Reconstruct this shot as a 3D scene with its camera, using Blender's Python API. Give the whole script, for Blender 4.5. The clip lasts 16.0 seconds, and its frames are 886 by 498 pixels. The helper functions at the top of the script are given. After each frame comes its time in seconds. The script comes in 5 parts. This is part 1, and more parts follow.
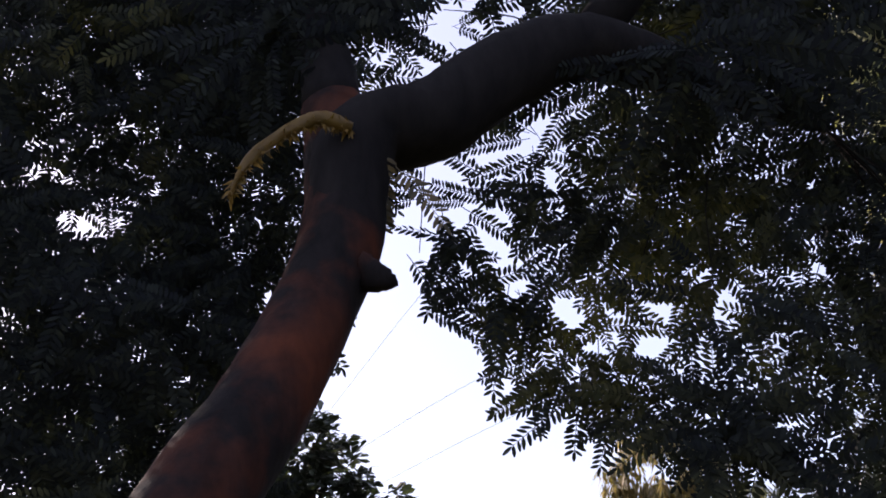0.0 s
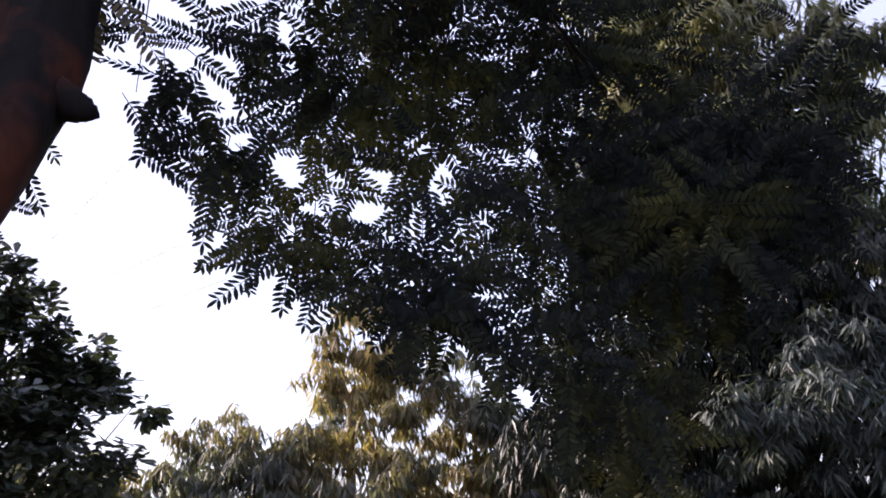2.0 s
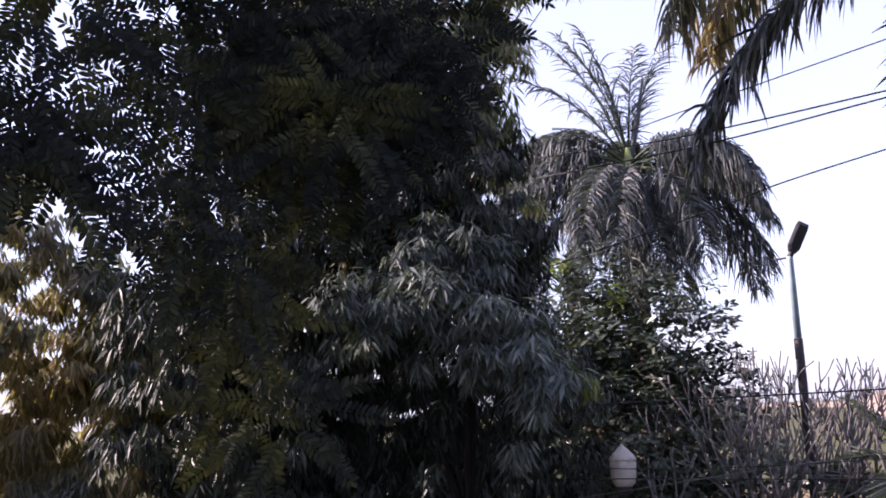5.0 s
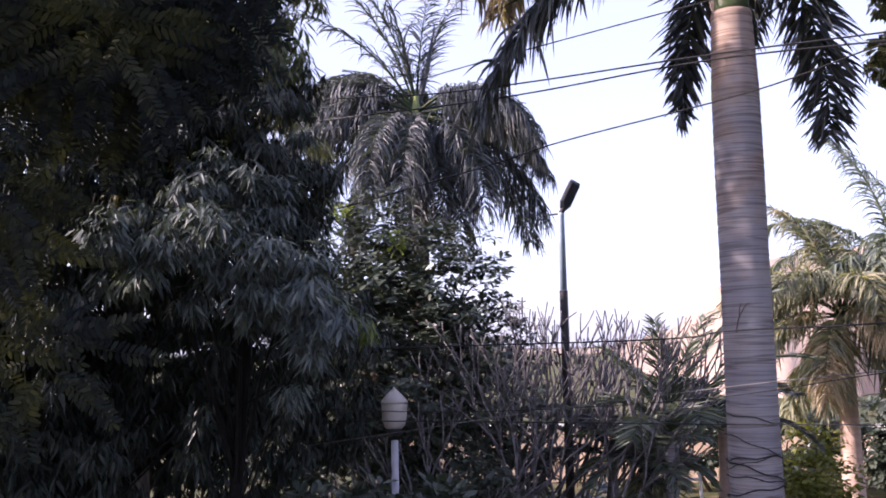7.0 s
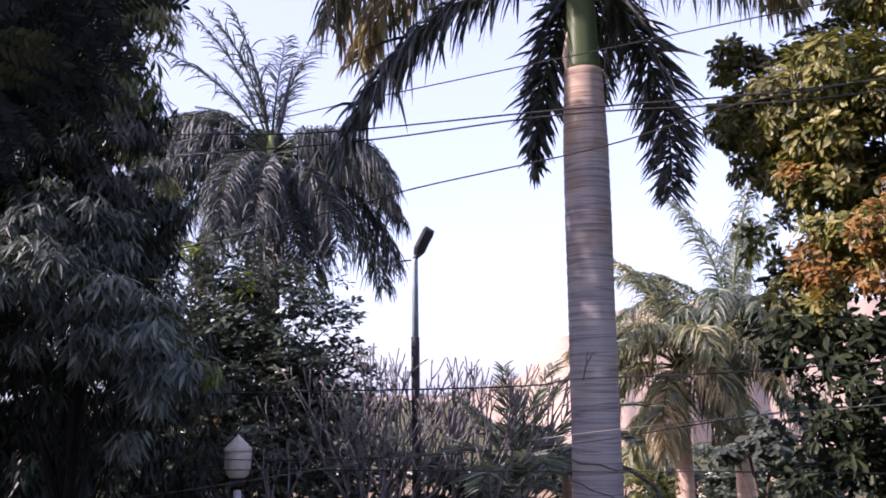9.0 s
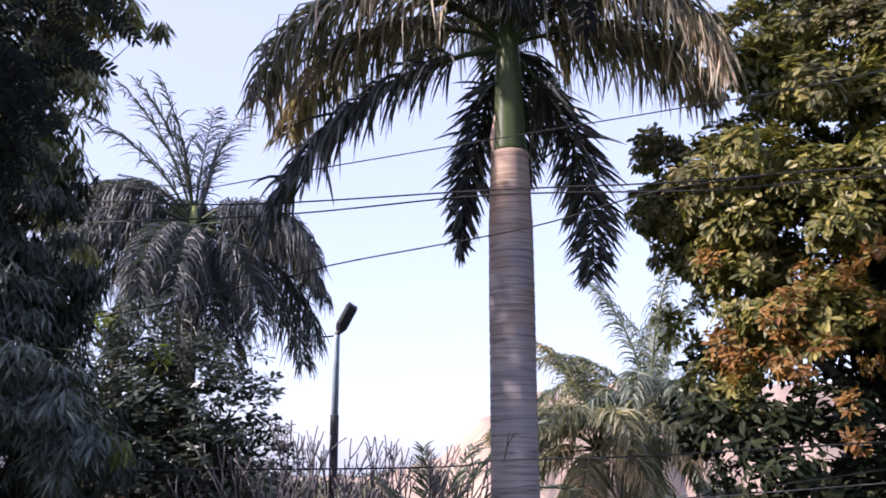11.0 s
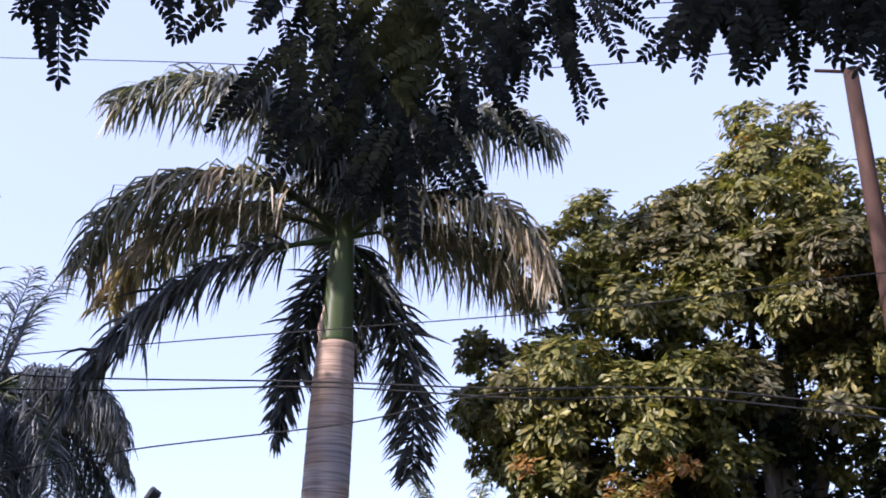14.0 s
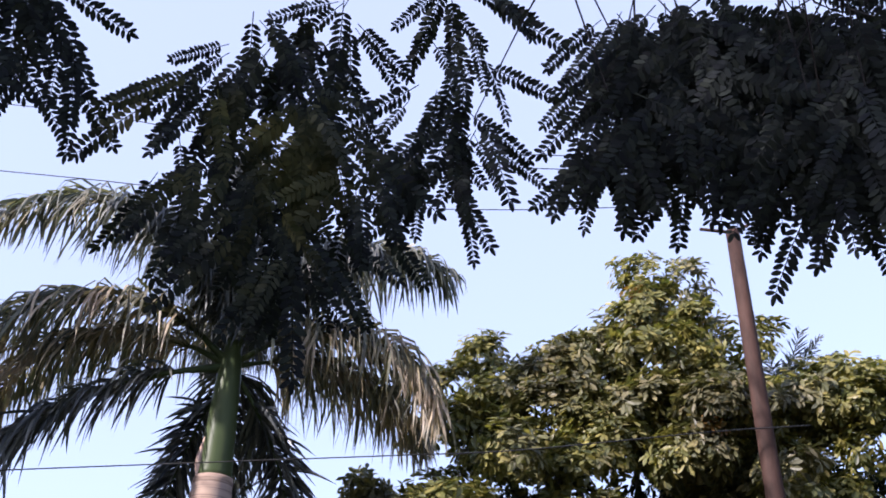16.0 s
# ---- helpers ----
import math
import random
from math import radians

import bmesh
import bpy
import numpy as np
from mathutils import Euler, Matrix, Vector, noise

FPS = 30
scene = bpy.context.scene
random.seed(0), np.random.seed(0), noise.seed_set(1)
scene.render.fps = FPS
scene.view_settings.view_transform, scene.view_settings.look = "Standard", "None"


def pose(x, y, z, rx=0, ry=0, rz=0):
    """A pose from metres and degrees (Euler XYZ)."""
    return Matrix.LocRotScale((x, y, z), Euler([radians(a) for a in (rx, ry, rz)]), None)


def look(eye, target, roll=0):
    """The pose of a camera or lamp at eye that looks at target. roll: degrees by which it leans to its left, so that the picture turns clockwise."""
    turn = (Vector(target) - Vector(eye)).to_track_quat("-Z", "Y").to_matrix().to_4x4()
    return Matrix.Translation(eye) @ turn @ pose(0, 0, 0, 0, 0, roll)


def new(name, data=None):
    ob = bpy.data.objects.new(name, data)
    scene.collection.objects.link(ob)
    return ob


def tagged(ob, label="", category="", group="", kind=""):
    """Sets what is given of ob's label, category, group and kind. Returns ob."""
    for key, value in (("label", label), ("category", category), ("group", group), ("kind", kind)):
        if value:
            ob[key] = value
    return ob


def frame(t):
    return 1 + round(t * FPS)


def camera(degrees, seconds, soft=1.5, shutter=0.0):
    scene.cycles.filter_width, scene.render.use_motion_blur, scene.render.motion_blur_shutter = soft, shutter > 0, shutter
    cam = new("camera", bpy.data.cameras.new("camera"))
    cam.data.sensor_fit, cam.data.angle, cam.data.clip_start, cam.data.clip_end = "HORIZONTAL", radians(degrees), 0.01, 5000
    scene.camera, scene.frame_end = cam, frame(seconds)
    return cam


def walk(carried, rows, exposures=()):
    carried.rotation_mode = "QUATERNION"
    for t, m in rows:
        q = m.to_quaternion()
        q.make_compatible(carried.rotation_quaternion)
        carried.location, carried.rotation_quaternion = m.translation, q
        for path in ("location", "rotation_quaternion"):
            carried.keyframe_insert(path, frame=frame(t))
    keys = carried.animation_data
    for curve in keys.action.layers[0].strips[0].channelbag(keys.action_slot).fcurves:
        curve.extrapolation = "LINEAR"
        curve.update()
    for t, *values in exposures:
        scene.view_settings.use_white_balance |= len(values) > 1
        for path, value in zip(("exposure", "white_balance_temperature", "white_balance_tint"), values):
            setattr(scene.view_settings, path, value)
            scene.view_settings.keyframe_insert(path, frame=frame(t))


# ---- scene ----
cam = camera(50.0, 16.0, soft=1.8)
PATH = [
    (0, pose(0.000, 0.000, 3.850, 117.17, 4.21, 8.05)),
    (0.5, pose(0.048, -0.012, 3.841, 116.53, 4.93, 3.95)),
    (1, pose(0.072, 0.016, 3.813, 113.11, 4.20, -1.47)),
    (1.5, pose(0.089, 0.044, 3.795, 110.09, 4.32, -6.49)),
    (2, pose(0.101, 0.064, 3.796, 108.00, 5.08, -8.71)),
    (2.5, pose(0.124, 0.068, 3.782, 106.86, 5.21, -11.05)),
    (3, pose(0.180, 0.070, 3.773, 105.70, 5.28, -14.87)),
    (3.5, pose(0.250, 0.087, 3.755, 104.28, 4.74, -19.72)),
    (4, pose(0.278, 0.062, 3.735, 103.28, 4.62, -24.83)),
    (4.2, pose(0.291, 0.059, 3.721, 102.49, 4.14, -26.76)),
    (6.3, pose(0.300, 0.114, 3.735, 96.11, 4.08, -38.30)),
    (6.5, pose(0.317, 0.126, 3.746, 95.61, 4.44, -40.59)),
    (7, pose(0.315, 0.099, 3.743, 96.00, 1.20, -44.26)),
    (7.5, pose(0.338, 0.131, 3.743, 96.56, 1.22, -47.49)),
    (8, pose(0.358, 0.141, 3.738, 96.25, 1.31, -50.08)),
    (8.2, pose(0.350, 0.160, 3.744, 96.30, 1.64, -51.17)),
    (10.3, pose(0.388, 0.200, 3.702, 101.28, -0.29, -55.46)),
    (10.5, pose(0.384, 0.211, 3.714, 100.89, 0.25, -56.07)),
    (11, pose(0.381, 0.206, 3.726, 103.35, 0.01, -58.19)),
    (11.5, pose(0.388, 0.192, 3.753, 105.60, 0.41, -60.74)),
    (12, pose(0.385, 0.180, 3.768, 107.63, -0.69, -63.06)),
    (12.5, pose(0.374, 0.169, 3.791, 109.01, 0.04, -64.32)),
    (13, pose(0.371, 0.155, 3.806, 111.62, -1.40, -65.38)),
    (13.5, pose(0.363, 0.153, 3.834, 112.79, -1.56, -66.65)),
    (14, pose(0.378, 0.129, 3.850, 114.32, -1.19, -69.15)),
    (14.5, pose(0.382, 0.116, 3.852, 115.37, -1.56, -70.50)),
    (15, pose(0.400, 0.105, 3.862, 115.35, -1.71, -72.15)),
    (15.5, pose(0.414, 0.088, 3.879, 115.73, -0.98, -73.65)),
    (16, pose(0.399, 0.085, 3.882, 122.52, -1.16, -76.03)),
]
EXPOSURES = [(0, 1.14, 6150, 27), (0.9, 1.75, 6150, 28), (1.6, 1.55, 6150, 28), (2.3, 1.3, 6100, 29), (4, 1.48, 6050, 31), (8, 1.4, 5850, 34), (11, 1.25, 5780, 28), (13.5, 1.28, 5600, 25), (16, 1.31, 5550, 23)]
walk(cam, PATH, EXPOSURES)

# ---------------------------------------------------------------- light
SUN_AZ, SUN_EL = 52.0, 27.0          # degrees; bearing counted from +y towards -x


def heading(az, el=0.0):
    a, e = radians(az), radians(el)
    return Vector((-math.sin(a) * math.cos(e), math.cos(a) * math.cos(e), math.sin(e)))


world = bpy.data.worlds.new("hazy_evening_sky")
scene.world = world
world.use_nodes = True
sky = world.node_tree.nodes.new("ShaderNodeTexSky")
sky.sky_type = 'NISHITA'
sky.sun_disc = False
sky.sun_elevation, sky.sun_rotation = radians(SUN_EL), radians(-SUN_AZ)
sky.air_density, sky.dust_density, sky.ozone_density = 1.0, 1.6, 1.0
backdrop = world.node_tree.nodes["Background"]
backdrop.inputs["Strength"].default_value = 0.13
haze = world.node_tree.nodes.new("ShaderNodeMix")         # thin bright haze over the whole sky
haze.data_type = 'RGBA'
haze.inputs[0].default_value = 0.6
haze.inputs[7].default_value = (3.25, 3.42, 4.0, 1)
world.node_tree.links.new(sky.outputs[0], haze.inputs[6])
world.node_tree.links.new(haze.outputs[2], backdrop.inputs[0])

sun = new("sun", bpy.data.lights.new("sun", 'SUN'))
sun.data.energy, sun.data.angle, sun.data.color = 4.8, radians(0.6), (1.0, 0.86, 0.68)
sun.matrix_world = look(heading(SUN_AZ, SUN_EL) * 60, (0, 0, 0))

# ---------------------------------------------------------------- tools
EYE_Z = 3.8


def bearing(az, dist, z):
    """A place at a bearing and a level distance from where the walker stands when facing that way."""
    a = radians(az)
    s = min(1.0, max(0.0, (6 - az) / 42))
    return np.array((0.36 * s - math.sin(a) * dist, 0.1 * s + math.cos(a) * dist, z))


def aloft(az, el, dist):
    return bearing(az, dist, EYE_Z + dist * math.tan(radians(el)))


def poly_mesh(name, verts, groups, smooth=False):
    """A mesh from an array of corners and arrays of faces, one array for each number of corners."""
    me = bpy.data.meshes.new(name)
    groups = [g for g in groups if len(g)]
    loops = np.concatenate([g.ravel() for g in groups]).astype(np.int32)
    sizes = np.concatenate([np.full(len(g), g.shape[1]) for g in groups]).astype(np.int32)
    starts = np.r_[0, np.cumsum(sizes)[:-1]].astype(np.int32)
    me.vertices.add(len(verts))
    me.vertices.foreach_set("co", np.asarray(verts, np.float32).ravel())
    me.loops.add(len(loops))
    me.loops.foreach_set("vertex_index", loops)
    me.polygons.add(len(sizes))
    me.polygons.foreach_set("loop_start", starts)
    me.polygons.foreach_set("use_smooth", np.full(len(sizes), smooth))
    me.update(calc_edges=True)
    return me


def joined(*pieces):
    """Several (corners, face arrays) in one."""
    verts, groups, n = [], {}, 0
    for v, gs in pieces:
        for g in gs:
            if len(g):
                groups.setdefault(g.shape[1], []).append(np.asarray(g) + n)
        verts.append(v)
        n += len(v)
    return np.concatenate(verts), [np.concatenate(g) for g in groups.values()]


def unit(a):
    return a / np.maximum(np.linalg.norm(a, axis=-1, keepdims=True), 1e-9)


def scatter(template, where, along, up, size):
    """Copies of a template, its y laid along one way and its z towards another, in one set of corners and faces."""
    tv, tg = template
    where, along, up = (np.asarray(a, float) for a in (where, along, up))
    y = unit(along)
    x = unit(np.cross(y, up))
    z = np.cross(x, y)
    s = np.broadcast_to(np.asarray(size, float), (len(where),))[:, None, None]
    v = where[:, None] + s * (tv[None, :, 0, None] * x[:, None] + tv[None, :, 1, None] * y[:, None] + tv[None, :, 2, None] * z[:, None])
    step = (np.arange(len(where)) * len(tv))[:, None, None]
    return v.reshape(-1, 3), [(g[None] + step).reshape(-1, g.shape[1]) for g in tg]


def blade(width, droop=0.1, fold=0.05, widest=0.4):
    """One leaf along y, one long, folded on its midrib: four triangles."""
    v = np.array([(0, 0, 0), (width / 2, widest, -droop * widest ** 2), (0, 1, -droop), (-width / 2, widest, -droop * widest ** 2),
                  (0, widest, -droop * widest ** 2 - fold)])
    return v, [np.array([(0, 1, 4), (1, 2, 4), (2, 3, 4), (3, 0, 4)])]


def broad(width, droop=0.15, fold=0.07):
    """A broad leaf along y, rounded, widest past its middle, folded on its midrib."""
    o = [(.34, .36), (.46, .74)]
    right = [(width * x, y, -droop * y * y) for x, y in o]
    rib = [(0, y, -droop * y * y - fold * x) for x, y in o]
    left = [(-width * x, y, -droop * y * y) for x, y in o]
    v = np.array([(0, 0, 0), (0, 1, -droop)] + right + rib + left)
    return v, [np.array([(2, 3, 5, 4), (4, 5, 7, 6)]), np.array([(0, 2, 4), (0, 4, 6), (3, 1, 5), (5, 1, 7)])]


def leaflet(width):
    v = np.array([(0, 0, 0), (width * .46, .28, 0), (width * .5, .6, -.02), (width * .2, .93, -.05), (-width * .2, .93, -.05), (-width * .5, .6, -.02), (-width * .46, .28, 0)])
    return v, [np.array([(0, 1, 2, 3, 4, 5, 6)])]


def pinnate(pairs, seed, leaf=0.18, width=0.4):
    """A feather leaf along y, one long: a thin stalk with pairs of leaflets and one at its end."""
    r = np.random.default_rng(seed)
    where, along, up, size = [], [], [], []
    for k in range(pairs):
        y = 0.14 + 0.8 * k / (pairs - 1)
        z = -0.22 * y * y
        for side in (-1, 1):
            a = radians(r.uniform(52, 68))
            where.append((0, y, z))
            along.append((side * math.sin(a), math.cos(a), r.uniform(-.35, 0.0)))
            up.append((r.uniform(-.3, .3), r.uniform(-.3, .3), 1))
            size.append(leaf * (1 - 0.45 * abs(k / (pairs - 1) - 0.45) ** 1.5) * r.uniform(.85, 1.1))
    where.append((0, .95, -.2)), along.append((0, 1, -.4)), up.append((0, .3, 1)), size.append(leaf * .9)
    leaves = scatter(leaflet(width), where, along, up, size)
    w = 0.006
    stalk = np.array([(-w, 0, 0), (w, 0, 0), (w, .5, -.06), (-w, .5, -.06), (w * .6, .95, -.2), (-w * .6, .95, -.2)])
    return joined(leaves, (stalk, [np.array([(0, 1, 2, 3), (3, 2, 4, 5)])]))


def tube(points, radii, sides=10, wobble=0.0, seed=0, rings=1):
    """A round limb through places, with a radius at each; closed at its ends."""
    r = np.random.default_rng(seed)
    p = np.asarray(points, float)
    t = np.linspace(0, len(p) - 1, (len(p) - 1) * rings + 1)
    idx = np.arange(len(p))
    # smooth line through the places
    m = np.gradient(p, axis=0)
    i = np.minimum(t.astype(int), len(p) - 2)
    u = (t - i)[:, None]
    c = (2 * u**3 - 3 * u**2 + 1) * p[i] + (u**3 - 2 * u**2 + u) * m[i] + (-2 * u**3 + 3 * u**2) * p[i + 1] + (u**3 - u**2) * m[i + 1]
    rad = np.interp(t, idx, radii)
    way = unit(np.gradient(c, axis=0))
    ref = np.array((0.31, 0.17, 0.93)) if abs(way[0, 2]) < .8 else np.array((1.0, 0.2, 0.1))
    x = unit(np.cross(way, ref))
    y = np.cross(way, x)
    a = np.linspace(0, 2 * np.pi, sides, endpoint=False)
    rr = rad[:, None] * (1 + wobble * (np.sin(3 * a + c[:, :1] * 4) * .5 + r.normal(0, .35, (len(c), sides))))
    v = c[:, None] + rr[..., None] * (np.cos(a)[None, :, None] * x[:, None] + np.sin(a)[None, :, None] * y[:, None])
    v = v.reshape(-1, 3)
    n = len(c)
    k = np.arange(n - 1)[:, None] * sides
    j = np.arange(sides)[None]
    jn = (j + 1) % sides
    quads = np.stack([k + j, k + jn, k + sides + jn, k + sides + j], -1).reshape(-1, 4)
    v = np.concatenate([v, c[:1], c[-1:]])
    j = np.arange(sides)
    jn = (j + 1) % sides
    tris = np.concatenate([np.stack([jn, j, np.full(sides, n * sides)], -1), np.stack([(n - 1) * sides + j, (n - 1) * sides + jn, np.full(sides, n * sides + 1)], -1)])
    return v, [quads, tris]


def thing(name, place, label, category, group="", kind=""):
    ob = new(name)
    ob.location = place
    bpy.context.view_layer.update()
    return tagged(ob, label, category, group, kind)


def part(name, shape, material, parent, label="", smooth=False, kind=""):
    """One mesh, given in world metres, as a child of a thing or of a part."""
    me = poly_mesh(name, shape[0], shape[1], smooth)
    me.materials.append(material)
    ob = new(name, me)
    if parent is not None:
        base = np.array(parent.matrix_world.translation)
        me.vertices.foreach_set("co", (np.asarray(shape[0]) - base).astype(np.float32).ravel())
        me.update()
        ob.parent = parent
        bpy.context.view_layer.update()
    return tagged(ob, label, kind=kind)


def box(lo, hi):
    v = np.array([(x, y, z) for z in (lo[2], hi[2]) for x, y in ((lo[0], lo[1]), (hi[0], lo[1]), (hi[0], hi[1]), (lo[0], hi[1]))], float)
    return v, [np.array([(3, 2, 1, 0), (4, 5, 6, 7), (0, 1, 5, 4), (1, 2, 6, 5), (2, 3, 7, 6), (3, 0, 4, 7)])]


def lathe(center, profile, sides=20):
    """A turned shape round an upright line: (radius, height) pairs from below."""
    pts = np.array(profile, float)
    a = np.linspace(0, 2 * np.pi, sides, endpoint=False)
    v = np.stack([pts[:, None, 0] * np.cos(a), pts[:, None, 0] * np.sin(a), np.broadcast_to(pts[:, None, 1], (len(pts), sides))], -1).reshape(-1, 3) + np.asarray(center)
    k = np.arange(len(pts) - 1)[:, None] * sides
    j = np.arange(sides)[None]
    jn = (j + 1) % sides
    quads = np.stack([k + j, k + jn, k + sides + jn, k + sides + j], -1).reshape(-1, 4)
    ends = [np.arange(sides)[None, ::-1], ((len(pts) - 1) * sides + np.arange(sides))[None]]
    return v, [quads, np.concatenate(ends)]


# ---------------------------------------------------------------- materials
def material(name, rough=0.6, spec=0.4):
    m = bpy.data.materials.new(name)
    m.use_nodes = True
    nt = m.node_tree
    b = nt.nodes["Principled BSDF"]
    b.inputs["Roughness"].default_value = rough
    b.inputs["Specular IOR Level"].default_value = spec
    return m, nt, b


def ramp(nt, fac, stops):
    n = nt.nodes.new("ShaderNodeValToRGB")
    el = n.color_ramp.elements
    while len(el) < len(stops):
        el.new(0.5)
    for e, (p, c) in zip(el, stops):
        e.position, e.color = p, (*c, 1)
    nt.links.new(fac, n.inputs[0])
    return n.outputs[0]


def noise_of(nt, scale, detail=4.0, stretch=None, rough=0.55):
    co = nt.nodes.new("ShaderNodeTexCoord").outputs["Object"]
    if stretch:
        mp = nt.nodes.new("ShaderNodeMapping")
        mp.inputs["Scale"].default_value = stretch
        nt.links.new(co, mp.inputs[0])
        co = mp.outputs[0]
    n = nt.nodes.new("ShaderNodeTexNoise")
    n.inputs["Scale"].default_value, n.inputs["Detail"].default_value, n.inputs["Roughness"].default_value = scale, detail, rough
    nt.links.new(co, n.inputs["Vector"])
    return n.outputs[0]


def mix(nt, fac, a, b, how='MIX'):
    n = nt.nodes.new("ShaderNodeMix")
    n.data_type, n.blend_type = 'RGBA', how
    for sock, val in ((n.inputs[0], fac), (n.inputs[6], a), (n.inputs[7], b)):
        if isinstance(val, (int, float)):
            sock.default_value = val
        elif isinstance(val, tuple):
            sock.default_value = (*val, 1)
        else:
            nt.links.new(val, sock)
    return n.outputs[2]


def relief(nt, b, height, strength, distance=0.02):
    n = nt.nodes.new("ShaderNodeBump")
    n.inputs["Strength"].default_value, n.inputs["Distance"].default_value = strength, distance
    nt.links.new(height, n.inputs["Height"])
    nt.links.new(n.outputs[0], b.inputs["Normal"])


def leaf_material(name, stops, patch=None, patch_scale=0.6, glow=0.35, rough=0.5, spec=0.35, patch_at=(0.5, 0.62)):
    """Leaves: a colour for each leaf by chance, larger patches of another colour, some light let through."""
    m, nt, b = material(name, rough, spec)
    island = nt.nodes.new("ShaderNodeNewGeometry").outputs["Random Per Island"]
    col = ramp(nt, island, stops)
    if patch:
        n = noise_of(nt, patch_scale, 3)
        fac = ramp(nt, n, [(patch_at[0], (0, 0, 0)), (patch_at[1], (1, 1, 1))])
        other = ramp(nt, island, patch)
        col = mix(nt, fac, col, other)
    fine = noise_of(nt, 14, 3)
    col = mix(nt, 0.55, col, ramp(nt, fine, [(0.3, (.45, .45, .45)), (0.7, (1, 1, 1))]), 'MULTIPLY')
    nt.links.new(col, b.inputs["Base Color"])
    t = nt.nodes.new("ShaderNodeBsdfTranslucent")
    tint = mix(nt, 1.0, col, (1.5, 1.6, 0.7), 'MULTIPLY')
    nt.links.new(tint, t.inputs["Color"])
    s = nt.nodes.new("ShaderNodeMixShader")
    s.inputs[0].default_value = glow
    nt.links.new(b.outputs[0], s.inputs[1])
    nt.links.new(t.outputs[0], s.inputs[2])
    nt.links.new(s.outputs[0], nt.nodes["Material Output"].inputs["Surface"])
    return m


def bark_material(name, dark, light, scale=9.0, stretch=(1, 1, .3), bump=0.6, rough=0.85, red=None):
    m, nt, b = material(name, rough, 0.1)
    n = noise_of(nt, scale, 6, stretch, 0.65)
    col = ramp(nt, n, [(0.32, dark), (0.68, light)])
    if red:
        big = noise_of(nt, 2.1, 5)
        col = mix(nt, ramp(nt, big, [(0.45, (0, 0, 0)), (0.68, (1, 1, 1))]), col, ramp(nt, n, [(0.3, tuple(c * .6 for c in red)), (0.7, red)]))
    nt.links.new(col, b.inputs["Base Color"])
    relief(nt, b, n, bump)
    return m


def plain_material(name, color, rough=0.5, metal=0.0, vary=0.25, scale=6.0, bump=0.0):
    m, nt, b = material(name, rough, 0.4)
    n = noise_of(nt, scale, 5)
    lo = tuple(c * (1 - vary) for c in color)
    hi = tuple(min(1, c * (1 + vary)) for c in color)
    nt.links.new(ramp(nt, n, [(0.3, lo), (0.7, hi)]), b.inputs["Base Color"])
    b.inputs["Metallic"].default_value = metal
    if bump:
        relief(nt, b, n, bump)
    return m


# leaf green lowered to near-black, so the crown's backlit shade is painted in
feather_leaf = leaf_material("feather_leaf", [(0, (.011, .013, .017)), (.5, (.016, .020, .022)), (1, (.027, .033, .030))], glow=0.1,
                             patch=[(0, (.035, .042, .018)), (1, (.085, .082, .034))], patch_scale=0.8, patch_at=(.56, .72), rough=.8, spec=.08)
# drooping tree has several leaf colours; this one has its shade painted in
shaded_droop_leaf = leaf_material("shaded_droop_leaf", [(0, (.015, .021, .018)), (.5, (.027, .036, .031)), (1, (.052, .066, .054))], glow=0.15, rough=.45, spec=.32,
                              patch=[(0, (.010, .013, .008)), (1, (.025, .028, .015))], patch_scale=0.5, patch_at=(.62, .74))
# same leaves on the lit front: skylight and sheen are in the colour
lit_droop_leaf = leaf_material("lit_droop_leaf", [(0, (.055, .072, .078)), (.5, (.105, .128, .13)), (1, (.185, .22, .21))], glow=0.2, rough=.5, spec=.35,
                            patch=[(0, (.095, .124, .062)), (1, (.181, .209, .094))], patch_scale=0.8, patch_at=(.6, .7))
yellow_leaf = leaf_material("yellow_leaf", [(0, (.125, .118, .066)), (.5, (.265, .212, .100)), (1, (.43, .325, .195))], glow=0.4,
                            patch=[(0, (.095, .108, .102)), (1, (.175, .18, .162))], patch_scale=0.4, patch_at=(.48, .6))
broad_leaf = leaf_material("broad_leaf", [(0, (.060, .074, .028)), (.5, (.165, .165, .050)), (1, (.31, .27, .080))], glow=0.3, rough=.45, spec=.4,
                           patch=[(0, (.062, .066, .040)), (.6, (.125, .118, .066)), (1, (.20, .165, .085))], patch_scale=0.5, patch_at=(.5, .62))
orange_leaf = leaf_material("orange_leaf", [(0, (.11, .052, .018)), (.45, (.24, .115, .030)), (.75, (.33, .19, .055)), (1, (.17, .145, .055))], glow=0.3)
# dark leaf colour that carries the broad-leaved tree's own shade
inner_shade_leaf = leaf_material("inner_shade_leaf", [(0, (.010, .016, .010)), (.6, (.024, .033, .017)), (1, (.05, .061, .027))], glow=0.12, rough=.65, spec=.12)
shrub_leaf = leaf_material("shrub_leaf", [(0, (.030, .042, .034)), (1, (.092, .115, .082))], glow=0.15, rough=.36, spec=.5)
bright_leaf = leaf_material("bright_leaf", [(0, (.11, .13, .025)), (1, (.26, .25, .05))], glow=0.4)
grey_shrub_leaf = leaf_material("grey_shrub_leaf", [(0, (.038, .048, .040)), (1, (.10, .118, .092))], glow=0.2, rough=.45, spec=.4)
fresh_leaf = leaf_material("fresh_leaf", [(0, (.096, .136, .032)), (1, (.192, .224, .056))], glow=0.35)
